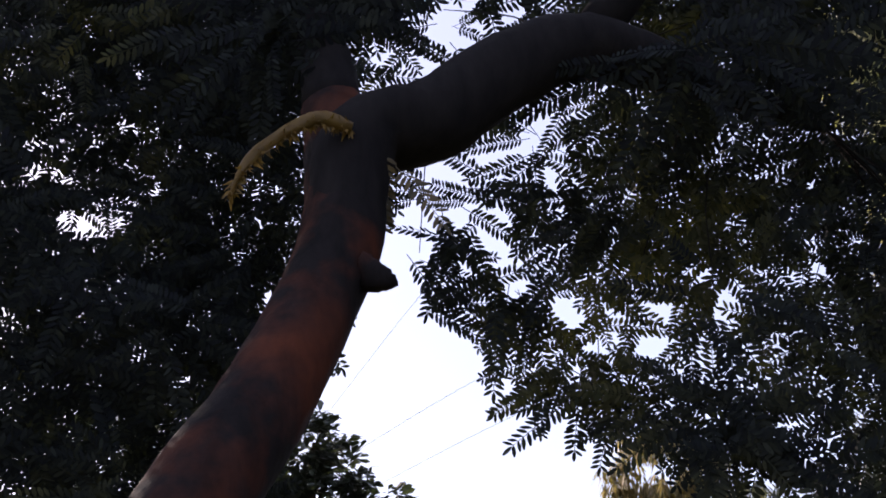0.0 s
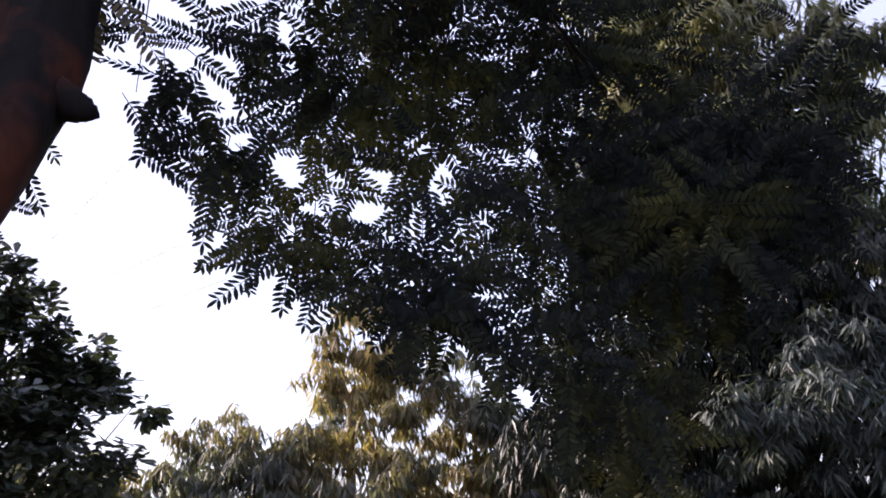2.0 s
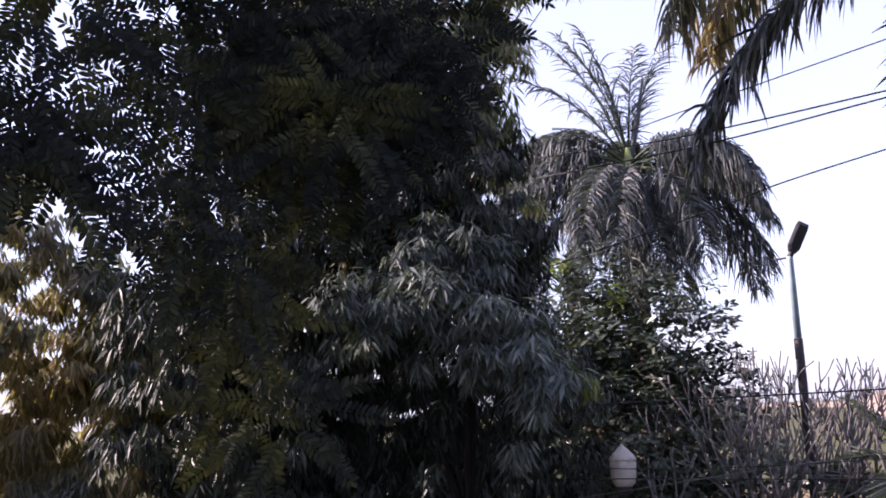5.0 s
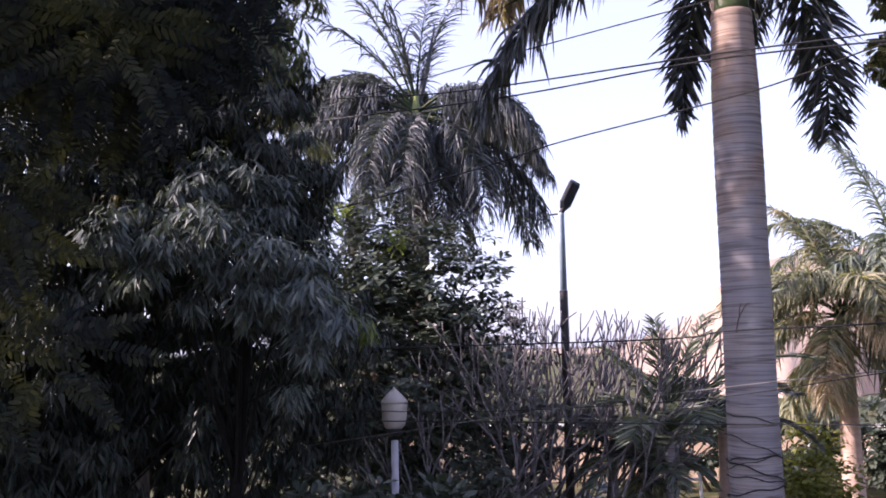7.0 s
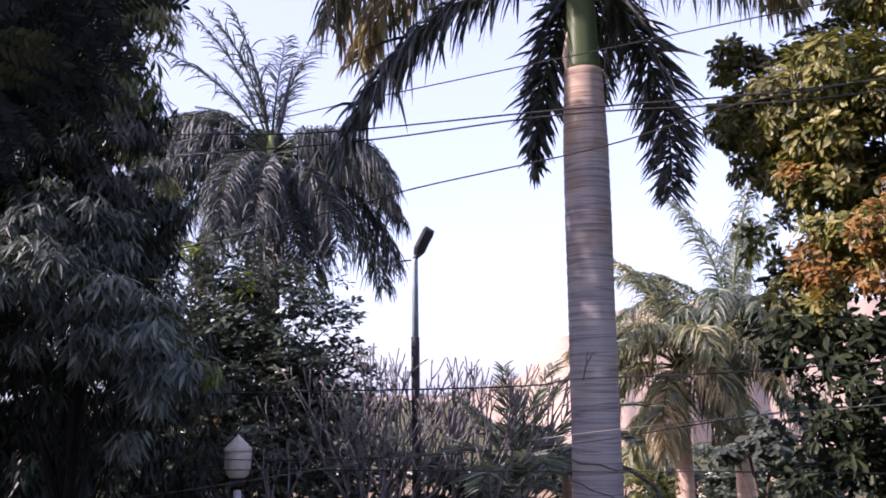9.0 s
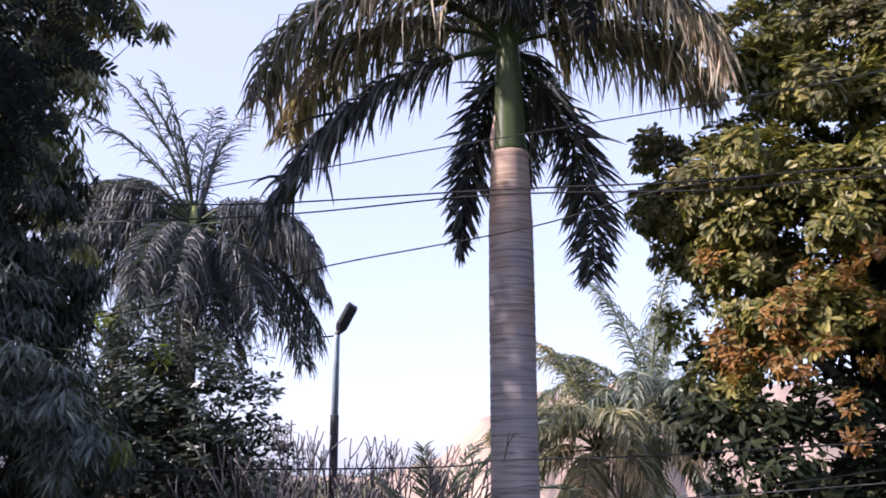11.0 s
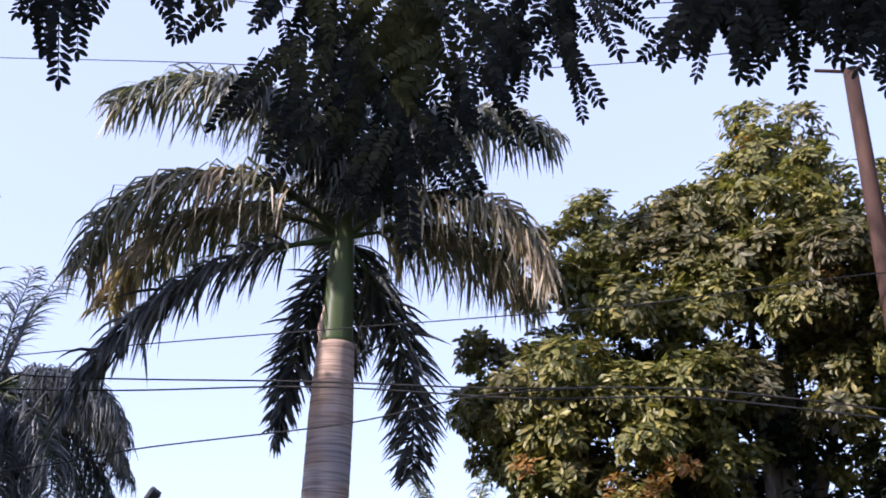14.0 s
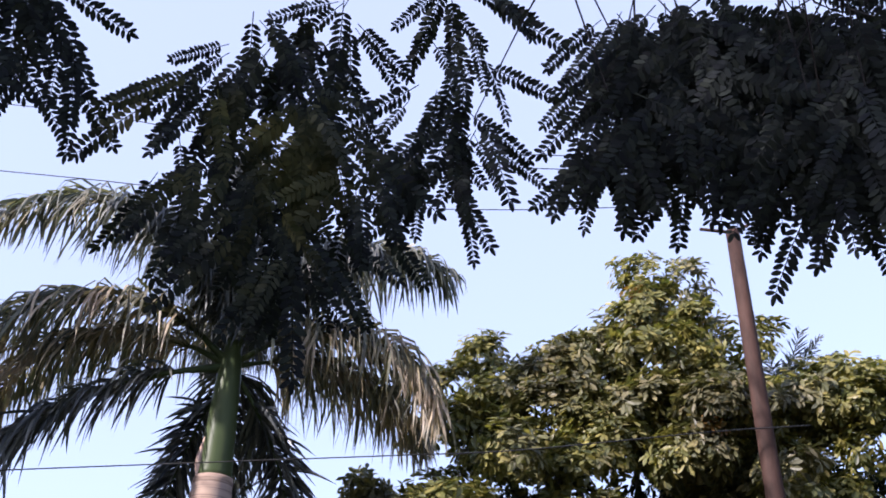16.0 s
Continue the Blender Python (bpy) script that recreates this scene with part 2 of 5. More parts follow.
palm_leaf = leaf_material("palm_leaf", [(0, (.049, .059, .055)), (.6, (.114, .122, .098)), (1, (.244, .227, .163))], glow=0.22, rough=.42, spec=.5,
                          patch=[(0, (.16, .148, .112)), (.6, (.33, .275, .20)), (1, (.50, .40, .29))], patch_scale=0.9, patch_at=(.55, .68))
# darker copy of palm_leaf: the shade under the royal crown is in the colour
shaded_green_palm_leaf = leaf_material("shaded_green_palm_leaf", [(0, (.028, .034, .040)), (.6, (.055, .062, .062)), (1, (.115, .115, .095))], glow=0.15, rough=.4, spec=.5,
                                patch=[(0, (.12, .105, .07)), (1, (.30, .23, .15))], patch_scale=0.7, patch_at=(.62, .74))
# tan of old fronds, brightened by sunlight that is put into the colour
sunlit_old_palm_leaf = leaf_material("sunlit_old_palm_leaf", [(0, (.045, .052, .045)), (.4, (.12, .126, .09)), (.75, (.235, .21, .145)), (1, (.39, .315, .22))], glow=0.28, rough=.45, spec=.45,
                              patch=[(0, (.22, .17, .12)), (.6, (.42, .32, .23)), (1, (.5, .39, .28))], patch_scale=1.1, patch_at=(.5, .62))
garden_palm_leaf = leaf_material("garden_palm_leaf", [(0, (.060, .080, .078)), (.6, (.15, .18, .145)), (1, (.29, .31, .22))], glow=0.25, rough=.4, spec=.5)
# bluish cast: sky sheen and haze are mixed into the leaf colour
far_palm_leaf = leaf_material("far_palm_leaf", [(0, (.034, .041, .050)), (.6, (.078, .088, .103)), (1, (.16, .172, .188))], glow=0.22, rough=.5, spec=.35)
gold_palm_leaf = leaf_material("gold_palm_leaf", [(0, (.110, .125, .095)), (.6, (.235, .235, .150)), (1, (.38, .345, .205))], glow=0.28,
                               patch=[(0, (.312, .238, .149)), (1, (.594, .417, .268))], patch_scale=0.5, patch_at=(.55, .66))
# near-black bases hold the tree's backlit shade; the red is its own
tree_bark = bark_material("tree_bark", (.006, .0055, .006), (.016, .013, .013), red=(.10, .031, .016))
shaded_limb_bark = bark_material("shaded_limb_bark", (.007, .0065, .007), (.017, .015, .015))
grey_bark = bark_material("grey_bark", (.12, .105, .10), (.3, .27, .255), scale=14, bump=.4)
twig_bark = bark_material("twig_bark", (.05, .04, .03), (.14, .11, .08))
dry_fern = leaf_material("dry_fern", [(0, (.10, .065, .015)), (1, (.26, .16, .04))], glow=.3)
hanging_frond = leaf_material("hanging_frond", [(0, (.04, .035, .014)), (1, (.12, .085, .03))], glow=.2)
shrub_bark = bark_material("shrub_bark", (.10, .093, .10), (.24, .222, .23), scale=14, bump=.4)
# paler leaves for the drooping tree's top, with the sunlight in their colour
sunlit_droop_leaf = leaf_material("sunlit_droop_leaf", [(0, (.173, .173, .104)), (.5, (.309, .293, .173)), (1, (.516, .464, .293))], glow=0.3,
                          patch=[(0, (.086, .104, .051)), (1, (.173, .189, .104))], patch_scale=0.5, patch_at=(.45, .58))


def palm_trunk_material():
    """Grey ringed bark: close dark scars in groups, tan where old sheaths came away."""
    m, nt, b = material("palm_trunk_bark", 0.85, 0.2)
    band = noise_of(nt, 1.0, 4, (.3, .3, 2.2), .6)
    base = ramp(nt, band, [(.3, (.235, .222, .245)), (.48, (.315, .297, .318)), (.58, (.355, .325, .325)), (.72, (.415, .38, .385))])
    tan = noise_of(nt, 1.0, 3, (1.3, 1.3, 1.1), .6)
    co = nt.nodes.new("ShaderNodeTexCoord").outputs["Object"]
    sep = nt.nodes.new("ShaderNodeSeparateXYZ")
    nt.links.new(co, sep.inputs[0])
    high = nt.nodes.new("ShaderNodeMapRange")
    high.inputs[1].default_value, high.inputs[2].default_value, high.inputs[3].default_value, high.inputs[4].default_value = 4.2, 7.0, -.10, .16
    nt.links.new(sep.outputs[2], high.inputs[0])
    tan_sum = nt.nodes.new("ShaderNodeMath")
    nt.links.new(tan, tan_sum.inputs[0])
    nt.links.new(high.outputs[0], tan_sum.inputs[1])
    col = mix(nt, ramp(nt, tan_sum.outputs[0], [(.5, (0, 0, 0)), (.66, (1, 1, 1))]), base, (.36, .27, .215))
    fine = noise_of(nt, 1.0, 2, (.5, .5, 26.0), .5)
    wide = noise_of(nt, 1.0, 3, (.35, .35, 9.0), .5)
    group = noise_of(nt, 1.0, 2, (.2, .2, 1.5), .5)
    scars = ramp(nt, fine, [(.40, (1, 1, 1)), (.46, (.55, .5, .49)), (.50, (.95, .94, .93)), (.56, (1, 1, 1)), (.62, (.72, .69, .68)), (.68, (1, 1, 1))])
    rings = ramp(nt, wide, [(.44, (1, 1, 1)), (.475, (.42, .39, .40)), (.5, (1, 1, 1)), (.60, (1.0, 1.0, 1.0)), (.63, (.62, .58, .57)), (.66, (1, 1, 1))])
    col = mix(nt, ramp(nt, group, [(.38, (.25, .25, .25)), (.6, (1, 1, 1))]), col, mix(nt, 1.0, col, scars, 'MULTIPLY'))
    col = mix(nt, .8, col, rings, 'MULTIPLY')
    stain = noise_of(nt, 3.0, 6, (1, 1, .5), .65)
    col = mix(nt, 0.4, col, ramp(nt, stain, [(.35, (.62, .6, .62)), (.6, (1, 1, 1))]), 'MULTIPLY')
    nt.links.new(col, b.inputs["Base Color"])
    relief(nt, b, wide, .35, .02)
    return m


palm_bark = palm_trunk_material()
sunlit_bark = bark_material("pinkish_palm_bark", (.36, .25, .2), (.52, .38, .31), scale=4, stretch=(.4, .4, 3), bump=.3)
crownshaft_green = bark_material("crownshaft_green", (.034, .050, .022), (.062, .080, .036), scale=5, stretch=(1, 1, .15), bump=.1, rough=.4)
pale_shaft = bark_material("pale_crownshaft", (.13, .16, .06), (.24, .27, .11), scale=5, stretch=(1, 1, .15), bump=.1, rough=.45)
post_paint = plain_material("grey_blue_post_paint", (.3, .38, .46), .45, .1, .2)
pale_post = plain_material("pale_post_paint", (.42, .42, .46), .5, 0, .15)
dark_post = plain_material("dark_post_paint", (.05, .045, .055), .55, .1, .3)
rust_steel = bark_material("rusty_steel", (.022, .014, .012), (.062, .036, .029), scale=6, bump=.3, rough=.7)
lamp_plastic = plain_material("dark_lamp_shell", (.028, .03, .038), .45)
globe_plastic = plain_material("aged_globe_plastic", (.42, .38, .35), .35, 0, .12)
wire_black = plain_material("black_cable", (.012, .012, .013), .5)
# cable like the black ones, its glint mixed into a paler colour
glint_wire = plain_material("glint_wire", (.13, .12, .12), .5, vary=.15)
warm_plaster = plain_material("warm_plaster", (.5, .38, .28), .85, 0, .15, 2, .2)
white_paint = plain_material("white_wall_paint", (.75, .73, .7), .7, 0, .06, 3, .1)

# ---------------------------------------------------------------- ground and hill
def ground_height(x, y):
    d = np.hypot(x - 0.3, y - 0.1)
    u = np.clip((10.0 - d) / 6.5, 0, 1)
    return 2.2 * u * u * (3 - 2 * u) + 0.08 * np.sin(x * .7) * np.cos(y * .6)


def build_ground():
    r = np.r_[0, np.linspace(1, 30, 40), 45, 70, 110, 180, 300, 600, 1200, 2500]
    a = np.linspace(0, 2 * np.pi, 72, endpoint=False)
    x, y = r[:, None] * np.cos(a), r[:, None] * np.sin(a)
    z = np.where(r[:, None] < 40, ground_height(x, y), 0)
    v = np.stack([x, y, z], -1).reshape(-1, 3)
    k = np.arange(len(r) - 1)[:, None] * 72
    j = np.arange(72)[None]
    quads = np.stack([k + j, k + 72 + j, k + 72 + (j + 1) % 72, k + (j + 1) % 72], -1).reshape(-1, 4)
    m, nt, b = material("dry_garden_soil", .95, .1)
    n = noise_of(nt, 1.3, 8)
    fine = noise_of(nt, 25, 4)
    col = ramp(nt, n, [(.35, (.10, .085, .05)), (.5, (.07, .085, .035)), (.65, (.16, .12, .08))])
    nt.links.new(mix(nt, .5, col, ramp(nt, fine, [(.3, (.5, .5, .5)), (.7, (1, 1, 1))]), 'MULTIPLY'), b.inputs["Base Color"])
    relief(nt, b, fine, .5)
    part("ground", (v, [quads]), m, None, "dry garden soil with patchy grass on a gentle bank", True, "structure")


def build_hill():
    """A bare rocky ridge, far behind the palms."""
    n, rows = 200, 22
    az = np.linspace(-35, -112, n)
    v = []
    for a in az:
        p = Vector((a * .12, 3.1, 0))
        rise = np.interp(a, [-112, -95, -75, -64, -60.5, -58.8, -55.7, -53, -35], [2.5, 3.5, 4.7, 4.6, 3.0, 1.5, .2, -.7, -2])
        top = 3.8 + 900 * math.tan(radians(rise)) + 7 * noise.fractal(p * 3, 1, 2, 5) + 3 * noise.fractal(p * 17, 1, 2, 4)
        for k in range(rows):
            u = k / (rows - 1)
            d = 62 + 838 * u ** 1.3 + 8 * noise.fractal(Vector((a * .4, u * 5, 1)), 1, 2, 4)
            z = max(top, 1) * u ** .95 + 2.5 * noise.fractal(Vector((a * 1.1, u * 9, 5)), 1, 2, 5) * u
            v.append(bearing(a, d, z - 2 * (1 - u)))
    v = np.array(v)
    i = np.arange(n - 1)[:, None] * rows
    k = np.arange(rows - 1)[None]
    quads = np.stack([i + k, i + rows + k, i + rows + k + 1, i + k + 1], -1).reshape(-1, 4)
    m, nt, b = material("sunlit_rock", .95, .1)
    nz = noise_of(nt, .03, 8, None, .65)
    nt.links.new(ramp(nt, nz, [(.35, (.28, .212, .17)), (.55, (.34, .262, .21)), (.7, (.38, .298, .24))]), b.inputs["Base Color"])
    relief(nt, b, nz, .4, 4)
    part("hill", (v, [quads]), m, None, "distant bare rocky hill lit warm by the low sun", True, "structure")


# ---------------------------------------------------------------- the leaning tree
# gaps in the crown where the sky shows: bearing, elevation and their half widths
GAPS = [(-7.4, 39, 0.72, 0.83), (5, 40.3, 0.72, 1.11), (7, 38.6, 0.94, 0.83), (30.3, 28.5, 0.72, 0.83), (18.1, 24.4, 0.67, 1.11), (-1.1, 23.1, 0.68, 0.82), (-5.7, 20.7, 0.75, 1.02), (-9.4, 19.4, 1.37, 0.41), (-11.6, 17.2, 0.61, 0.41), (-14.8, 23, 0.48, 0.96), (-9.3, 27.3, 0.27, 0.41), (-11.5, 26.6, 0.27, 0.41), (-11.2, 9.4, 0.96, 1.71), (11.1, 25, 1.77, 5.12), (8.8, 14.5, 4.61, 10.58), (3.2, 10.8, 7, 5.29), (-6.9, 7.3, 5.12, 2.73), (-2.2, 11.2, 3.75, 2.56)]


def clear_of_gaps(at, way, size):
    """True for the leaves that leave the gaps of the crown open."""
    ok = np.ones(len(at), bool)
    for u in (.15, .4, .65, .9):
        p = at + unit(way) * size[:, None] * u - [.1, .03, EYE_Z]
        az = np.degrees(np.arctan2(-p[:, 0], p[:, 1]))
        el = np.degrees(np.arctan2(p[:, 2], np.hypot(p[:, 0], p[:, 1])))
        for a, e, wa, we in GAPS:
            ok &= ((az - a) / (wa * .9 + .05)) ** 2 + ((el - e) / (we * .9 + .05)) ** 2 > 1
    return ok


def canopy(lobes, template_seeds=(1, 2, 3), per=8, length=0.66, seed=3, fan=115, share=1.0, pairs=11, gaps=True, leaflet_size=.16, wide=.31):
    """Fans of feather leaves that hang from twig ends, in lobes given by bearing, elevation and distance with their spreads."""
    r = np.random.default_rng(seed)
    pieces, hubs = [], []
    for az, el, d, saz, sel, sd, count in lobes:
        n = max(1, round(count * share / per))
        q = unit(r.normal(size=(n, 3))) * (r.random((n, 1)) ** 0.45)
        centers = np.array([aloft(az + saz * a, el + sel * e, d + sd * c) for a, e, c in q])
        hubs.append(centers)
        light = np.array(heading(az + 180, -.6 * el))        # blades turn to the light of the clearing
        side = np.array(heading(az + 90))
        rise = np.cross(light, side)
        rise = rise * np.sign(rise[2])
        lean = r.normal(0, 28 if fan > 80 else 14, n)
        for k, s in enumerate(template_seeds):
            c = np.repeat(centers[k::len(template_seeds)], per, axis=0)
            if not len(c):
                continue
            m = len(c) // per
            turn = np.radians(-90 + np.repeat(lean[k::len(template_seeds)], per) + np.tile(np.linspace(-fan, fan, per), m) + r.normal(0, 9, len(c)))
            way = np.outer(np.cos(turn), side) + np.outer(np.sin(turn), rise) + np.outer(r.normal(0, .22, len(c)), light)
            up = light + r.normal(0, .25, (len(c), 3))
            at = c + unit(way) * r.uniform(.02, .2, (len(c), 1)) + r.normal(0, .05, (len(c), 3))
            size = length * r.uniform(.65, 1.15, len(c))
            keep = clear_of_gaps(at, way, size) if gaps else np.ones(len(c), bool)
            pieces.append(scatter(pinnate(pairs + k, s, leaflet_size, wide), at[keep], way[keep], up[keep], size[keep]))
    return joined(*pieces), np.concatenate(hubs)


# fans against the bright sky, right of the trunk
SKY_LOBES = [
    (5.2, 30, 5.6, 3.1, 1.7, 0.35, 46), (7.5, 27.1, 5.6, 1.4, 1.4, 0.35, 24), (6.5, 24.8, 5.6, 1.7, 1, 0.35, 30), (2.4, 26.7, 5.6, 2, 2, 0.35, 34), (1.2, 23.2, 5.6, 1.7, 1.4, 0.35, 30), (1.5, 20.3, 5.6, 1.7, 1, 0.35, 26),
    (-0.9, 18.9, 5.6, 1.7, 1, 0.35, 28), (-2.6, 20.9, 5.6, 1.4, 1.7, 0.35, 34), (-3.1, 17.8, 5.6, 1, 1, 0.35, 20), (-2.2, 26.5, 5.6, 1.7, 2, 0.35, 50), (-5.6, 28.7, 5.6, 2.7, 2.7, 0.35, 84), (-4.1, 24.5, 5.6, 1.4, 1.7, 0.35, 30),
    (-8.9, 30.2, 5.6, 2.7, 1.4, 0.35, 50), (-9.3, 22.9, 5.6, 2, 1, 0.35, 44), (-11.9, 24.8, 5.6, 1.4, 2, 0.35, 40), (-10.2, 24.9, 5.6, 1.4, 1, 0.35, 16), (-8.2, 16.6, 5.6, 1.7, 1, 0.35, 60), (-7.7, 14.2, 5.6, 1.7, 1.4, 0.35, 66),
    (-10.4, 15.7, 5.6, 1.4, 1, 0.35, 34), (-9.9, 13.1, 5.6, 1, 1, 0.35, 28), (-6.2, 15.3, 5.6, 0.7, 1.4, 0.35, 20), (-14.1, 19.5, 5.6, 0.9, 1, 0.35, 16), (-16, 27.4, 6.2, 1.2, 3.4, 0.35, 56), (-14, 13.7, 6.2, 0.5, 2, 0.35, 16),
    (-5, 17.1, 5.6, 0.5, 0.5, 0.35, 8), (-16.3, 21, 6.2, 1, 4.8, 0.35, 80), (-15.6, 12.2, 6.2, 1, 3.1, 0.35, 50), (-7.4, 34.4, 5.6, 3.1, 1.4, 0.35, 50), (-0.7, 32.8, 5.6, 2.7, 1.4, 0.35, 40), (3, 30.8, 5.6, 1.4, 1.4, 0.35, 24),
]
# behind and beside the trunk
SHADE_LOBES = [
    (39.7, 11.6, 6.8, 9, 12, 1.3, 520), (29.9, 13.6, 6.8, 8, 12, 1.3, 560), (26, 25.5, 6.2, 9, 8, 1.2, 480), (37.7, 31.4, 6, 10, 10, 1.3, 760), (29.9, 41.4, 6, 12, 8, 1, 1100), (20.1, 37.5, 6, 9, 7, 1, 560),
    (17.1, 40.9, 4.25, 3.5, 3, 0.15, 150), (24, 15.3, 7.2, 5, 7, 1, 363), (19.1, 27.6, 6.2, 3.5, 6, 0.8, 282), (27.7, 55.1, 5, 28, 8, 1, 800), (31.9, 24.5, 6.6, 7, 5, 0.8, 200), (24, 29.5, 6.4, 4, 4, 0.8, 110),
]
# overhead, and the dark mass further along
LEAN_LOBES = [
    (-5.7, 29.7, 6.4, 2.4, 2, 0.5, 50), (-9.9, 29.6, 6.4, 2, 2, 0.5, 40), (-12.6, 28.4, 6.4, 1.4, 2, 0.5, 30), (-18.3, 27.9, 6.4, 2, 3.1, 0.5, 80), (-22.1, 27.7, 6.4, 2.4, 3.1, 0.5, 90), (-17.1, 24.4, 6.4, 1.4, 2, 0.5, 40),
    (15.1, 44.4, 4.2, 4, 3, 0.2, 130), (-10.9, 37.5, 4.5, 3.5, 2.2, 0.2, 110), (-16.9, 34.7, 5, 3.5, 3.5, 0.4, 130), (8.2, 45.4, 5.6, 14, 5, 0.9, 645), (-11.9, 44.1, 5.6, 12, 5, 0.9, 564), (-9, 35.3, 5.7, 5, 3.5, 0.6, 60),
    (-10.9, 39.2, 5.8, 9, 3, 0.8, 170), (0.1, 36.5, 5.6, 6, 2, 0.6, 50), (-19.7, 55.6, 4.6, 30, 6, 0.8, 700), (-17.4, 36.2, 6, 5, 3, 0.7, 150), (-19.9, 30.3, 6.2, 2.6, 3.5, 0.7, 50), (-18.7, 11.2, 7, 1.6, 4.5, 0.6, 90),
    # lobe at -20.4, 2.9: leaves added to darken the drooping tree's lit flank
    (-19.4, 5.8, 7.2, 1.8, 4, 0.6, 70), (-17, 22.5, 6.6, 1.8, 3, 0.6, 60), (-20.4, 2.9, 7.2, 2.2, 5, 0.6, 120), (-17, 15.2, 6.8, 2, 3, 0.5, 60), (-19, 15.7, 6.9, 2, 3, 0.5, 60), (-19.4, 32.3, 6.4, 2.2, 6, 0.8, 70),
    (-24.9, 20.6, 6.8, 7, 6, 1, 700), (-22.9, 18.6, 6.8, 3.2, 7, 0.9, 330), (-28.5, 20.6, 6.8, 2.5, 4, 0.9, 120), (-25.8, 19.7, 7, 6, 4, 0.8, 200), (-30.4, 19.7, 6.8, 1.2, 3, 0.6, 40), (-25.9, 16.8, 7, 4, 3, 0.8, 190),
    (-31, 23, 6.6, 0.8, 2, 0.5, 30), (-33.4, 26, 6.4, 0.3, 0.5, 0.2, 12), (-12.9, 42.1, 6.4, 8, 4, 1, 420),
]
# twigs hanging in over the garden, nearer to the walker
HANGING_LOBES = [
    (-61.3, 45.2, 3.5, 2, 1.7, 0.25, 50), (-58.2, 41.5, 3.5, 2, 1.7, 0.25, 40), (-65.4, 42.5, 3.5, 1.7, 2, 0.25, 50), (-56, 37.3, 3.5, 1.3, 1.3, 0.25, 26), (-62.1, 37.2, 3.5, 2.3, 2, 0.25, 50), (-67.3, 38.4, 3.5, 1.3, 2.3, 0.25, 40),
    (-64.7, 33.9, 3.5, 2, 1.7, 0.25, 40), (-69.6, 36.6, 3.5, 1, 1.3, 0.25, 20), (-67.4, 47.2, 3.5, 1.3, 1, 0.25, 22), (-75.6, 45, 3.5, 0.5, 0.7, 0.25, 12), (-76.2, 40.8, 3.5, 0.7, 1.3, 0.25, 16), (-75.2, 38.2, 3.5, 0.7, 1, 0.25, 10),
    (-41.9, 44.3, 3.5, 1.7, 1.7, 0.25, 40), (-45.4, 42.7, 3.5, 1.3, 1, 0.25, 20), (-38.7, 42.3, 3.5, 2, 2, 0.25, 40), (-76.9, 48.8, 3.5, 2, 0.7, 0.25, 26), (-90.5, 45.5, 3.5, 2.3, 2.3, 0.3, 110), (-94.2, 45, 3.5, 2.7, 2, 0.3, 120),
    (-100.2, 43.3, 3.5, 3, 2.3, 0.3, 130), (-106.1, 41.9, 3.5, 2.7, 2.7, 0.3, 130), (-89.7, 41.5, 3.5, 2, 1.7, 0.3, 70), (-95.6, 41.4, 3.5, 2.7, 2, 0.3, 90), (-101.2, 40, 3.5, 2.7, 2, 0.3, 90), (-106.5, 39.9, 3.5, 2, 2, 0.3, 70),
    (-90.2, 39.5, 3.5, 1, 1, 0.25, 20), (-93.6, 39.7, 3.5, 0.9, 0.7, 0.25, 10), (-100.8, 38.5, 3.5, 1.3, 1, 0.25, 24), (-103.2, 37.6, 3.5, 1.3, 1, 0.25, 24), (-106.6, 38.1, 3.5, 1.3, 1.3, 0.25, 26), (-111.3, 37.6, 3.5, 3, 4, 0.25, 110),
    (-111.3, 41.9, 3.5, 3, 2, 0.25, 80), (-107.6, 42.7, 3.5, 2.5, 1.5, 0.25, 90), (-103.5, 44.7, 3.5, 2.5, 1.2, 0.25, 80), (-96.6, 45.9, 3.5, 2.5, 1.2, 0.25, 60), (-41.3, 45.4, 3.5, 2, 1, 0.25, 30), (-75.6, 43.5, 3.5, 0.7, 0.7, 0.2, 10),
    (-76.9, 42.3, 3.5, 0.5, 0.7, 0.2, 10), (-77.8, 40.4, 3.5, 0.3, 0.7, 0.2, 8), (-74.4, 40.8, 3.5, 0.5, 0.7, 0.2, 8), (-88.6, 40.6, 3.5, 0.5, 0.7, 0.2, 10), (-94.7, 39.1, 3.5, 0.3, 0.5, 0.2, 6), (-102.6, 36.8, 3.5, 0.5, 0.7, 0.2, 8),
    (-39.1, 38.9, 3.5, 0.9, 0.5, 0.2, 14), (-42, 40, 3.5, 0.9, 0.5, 0.2, 14), (-45.7, 40.6, 3.5, 0.9, 0.5, 0.2, 12),
]


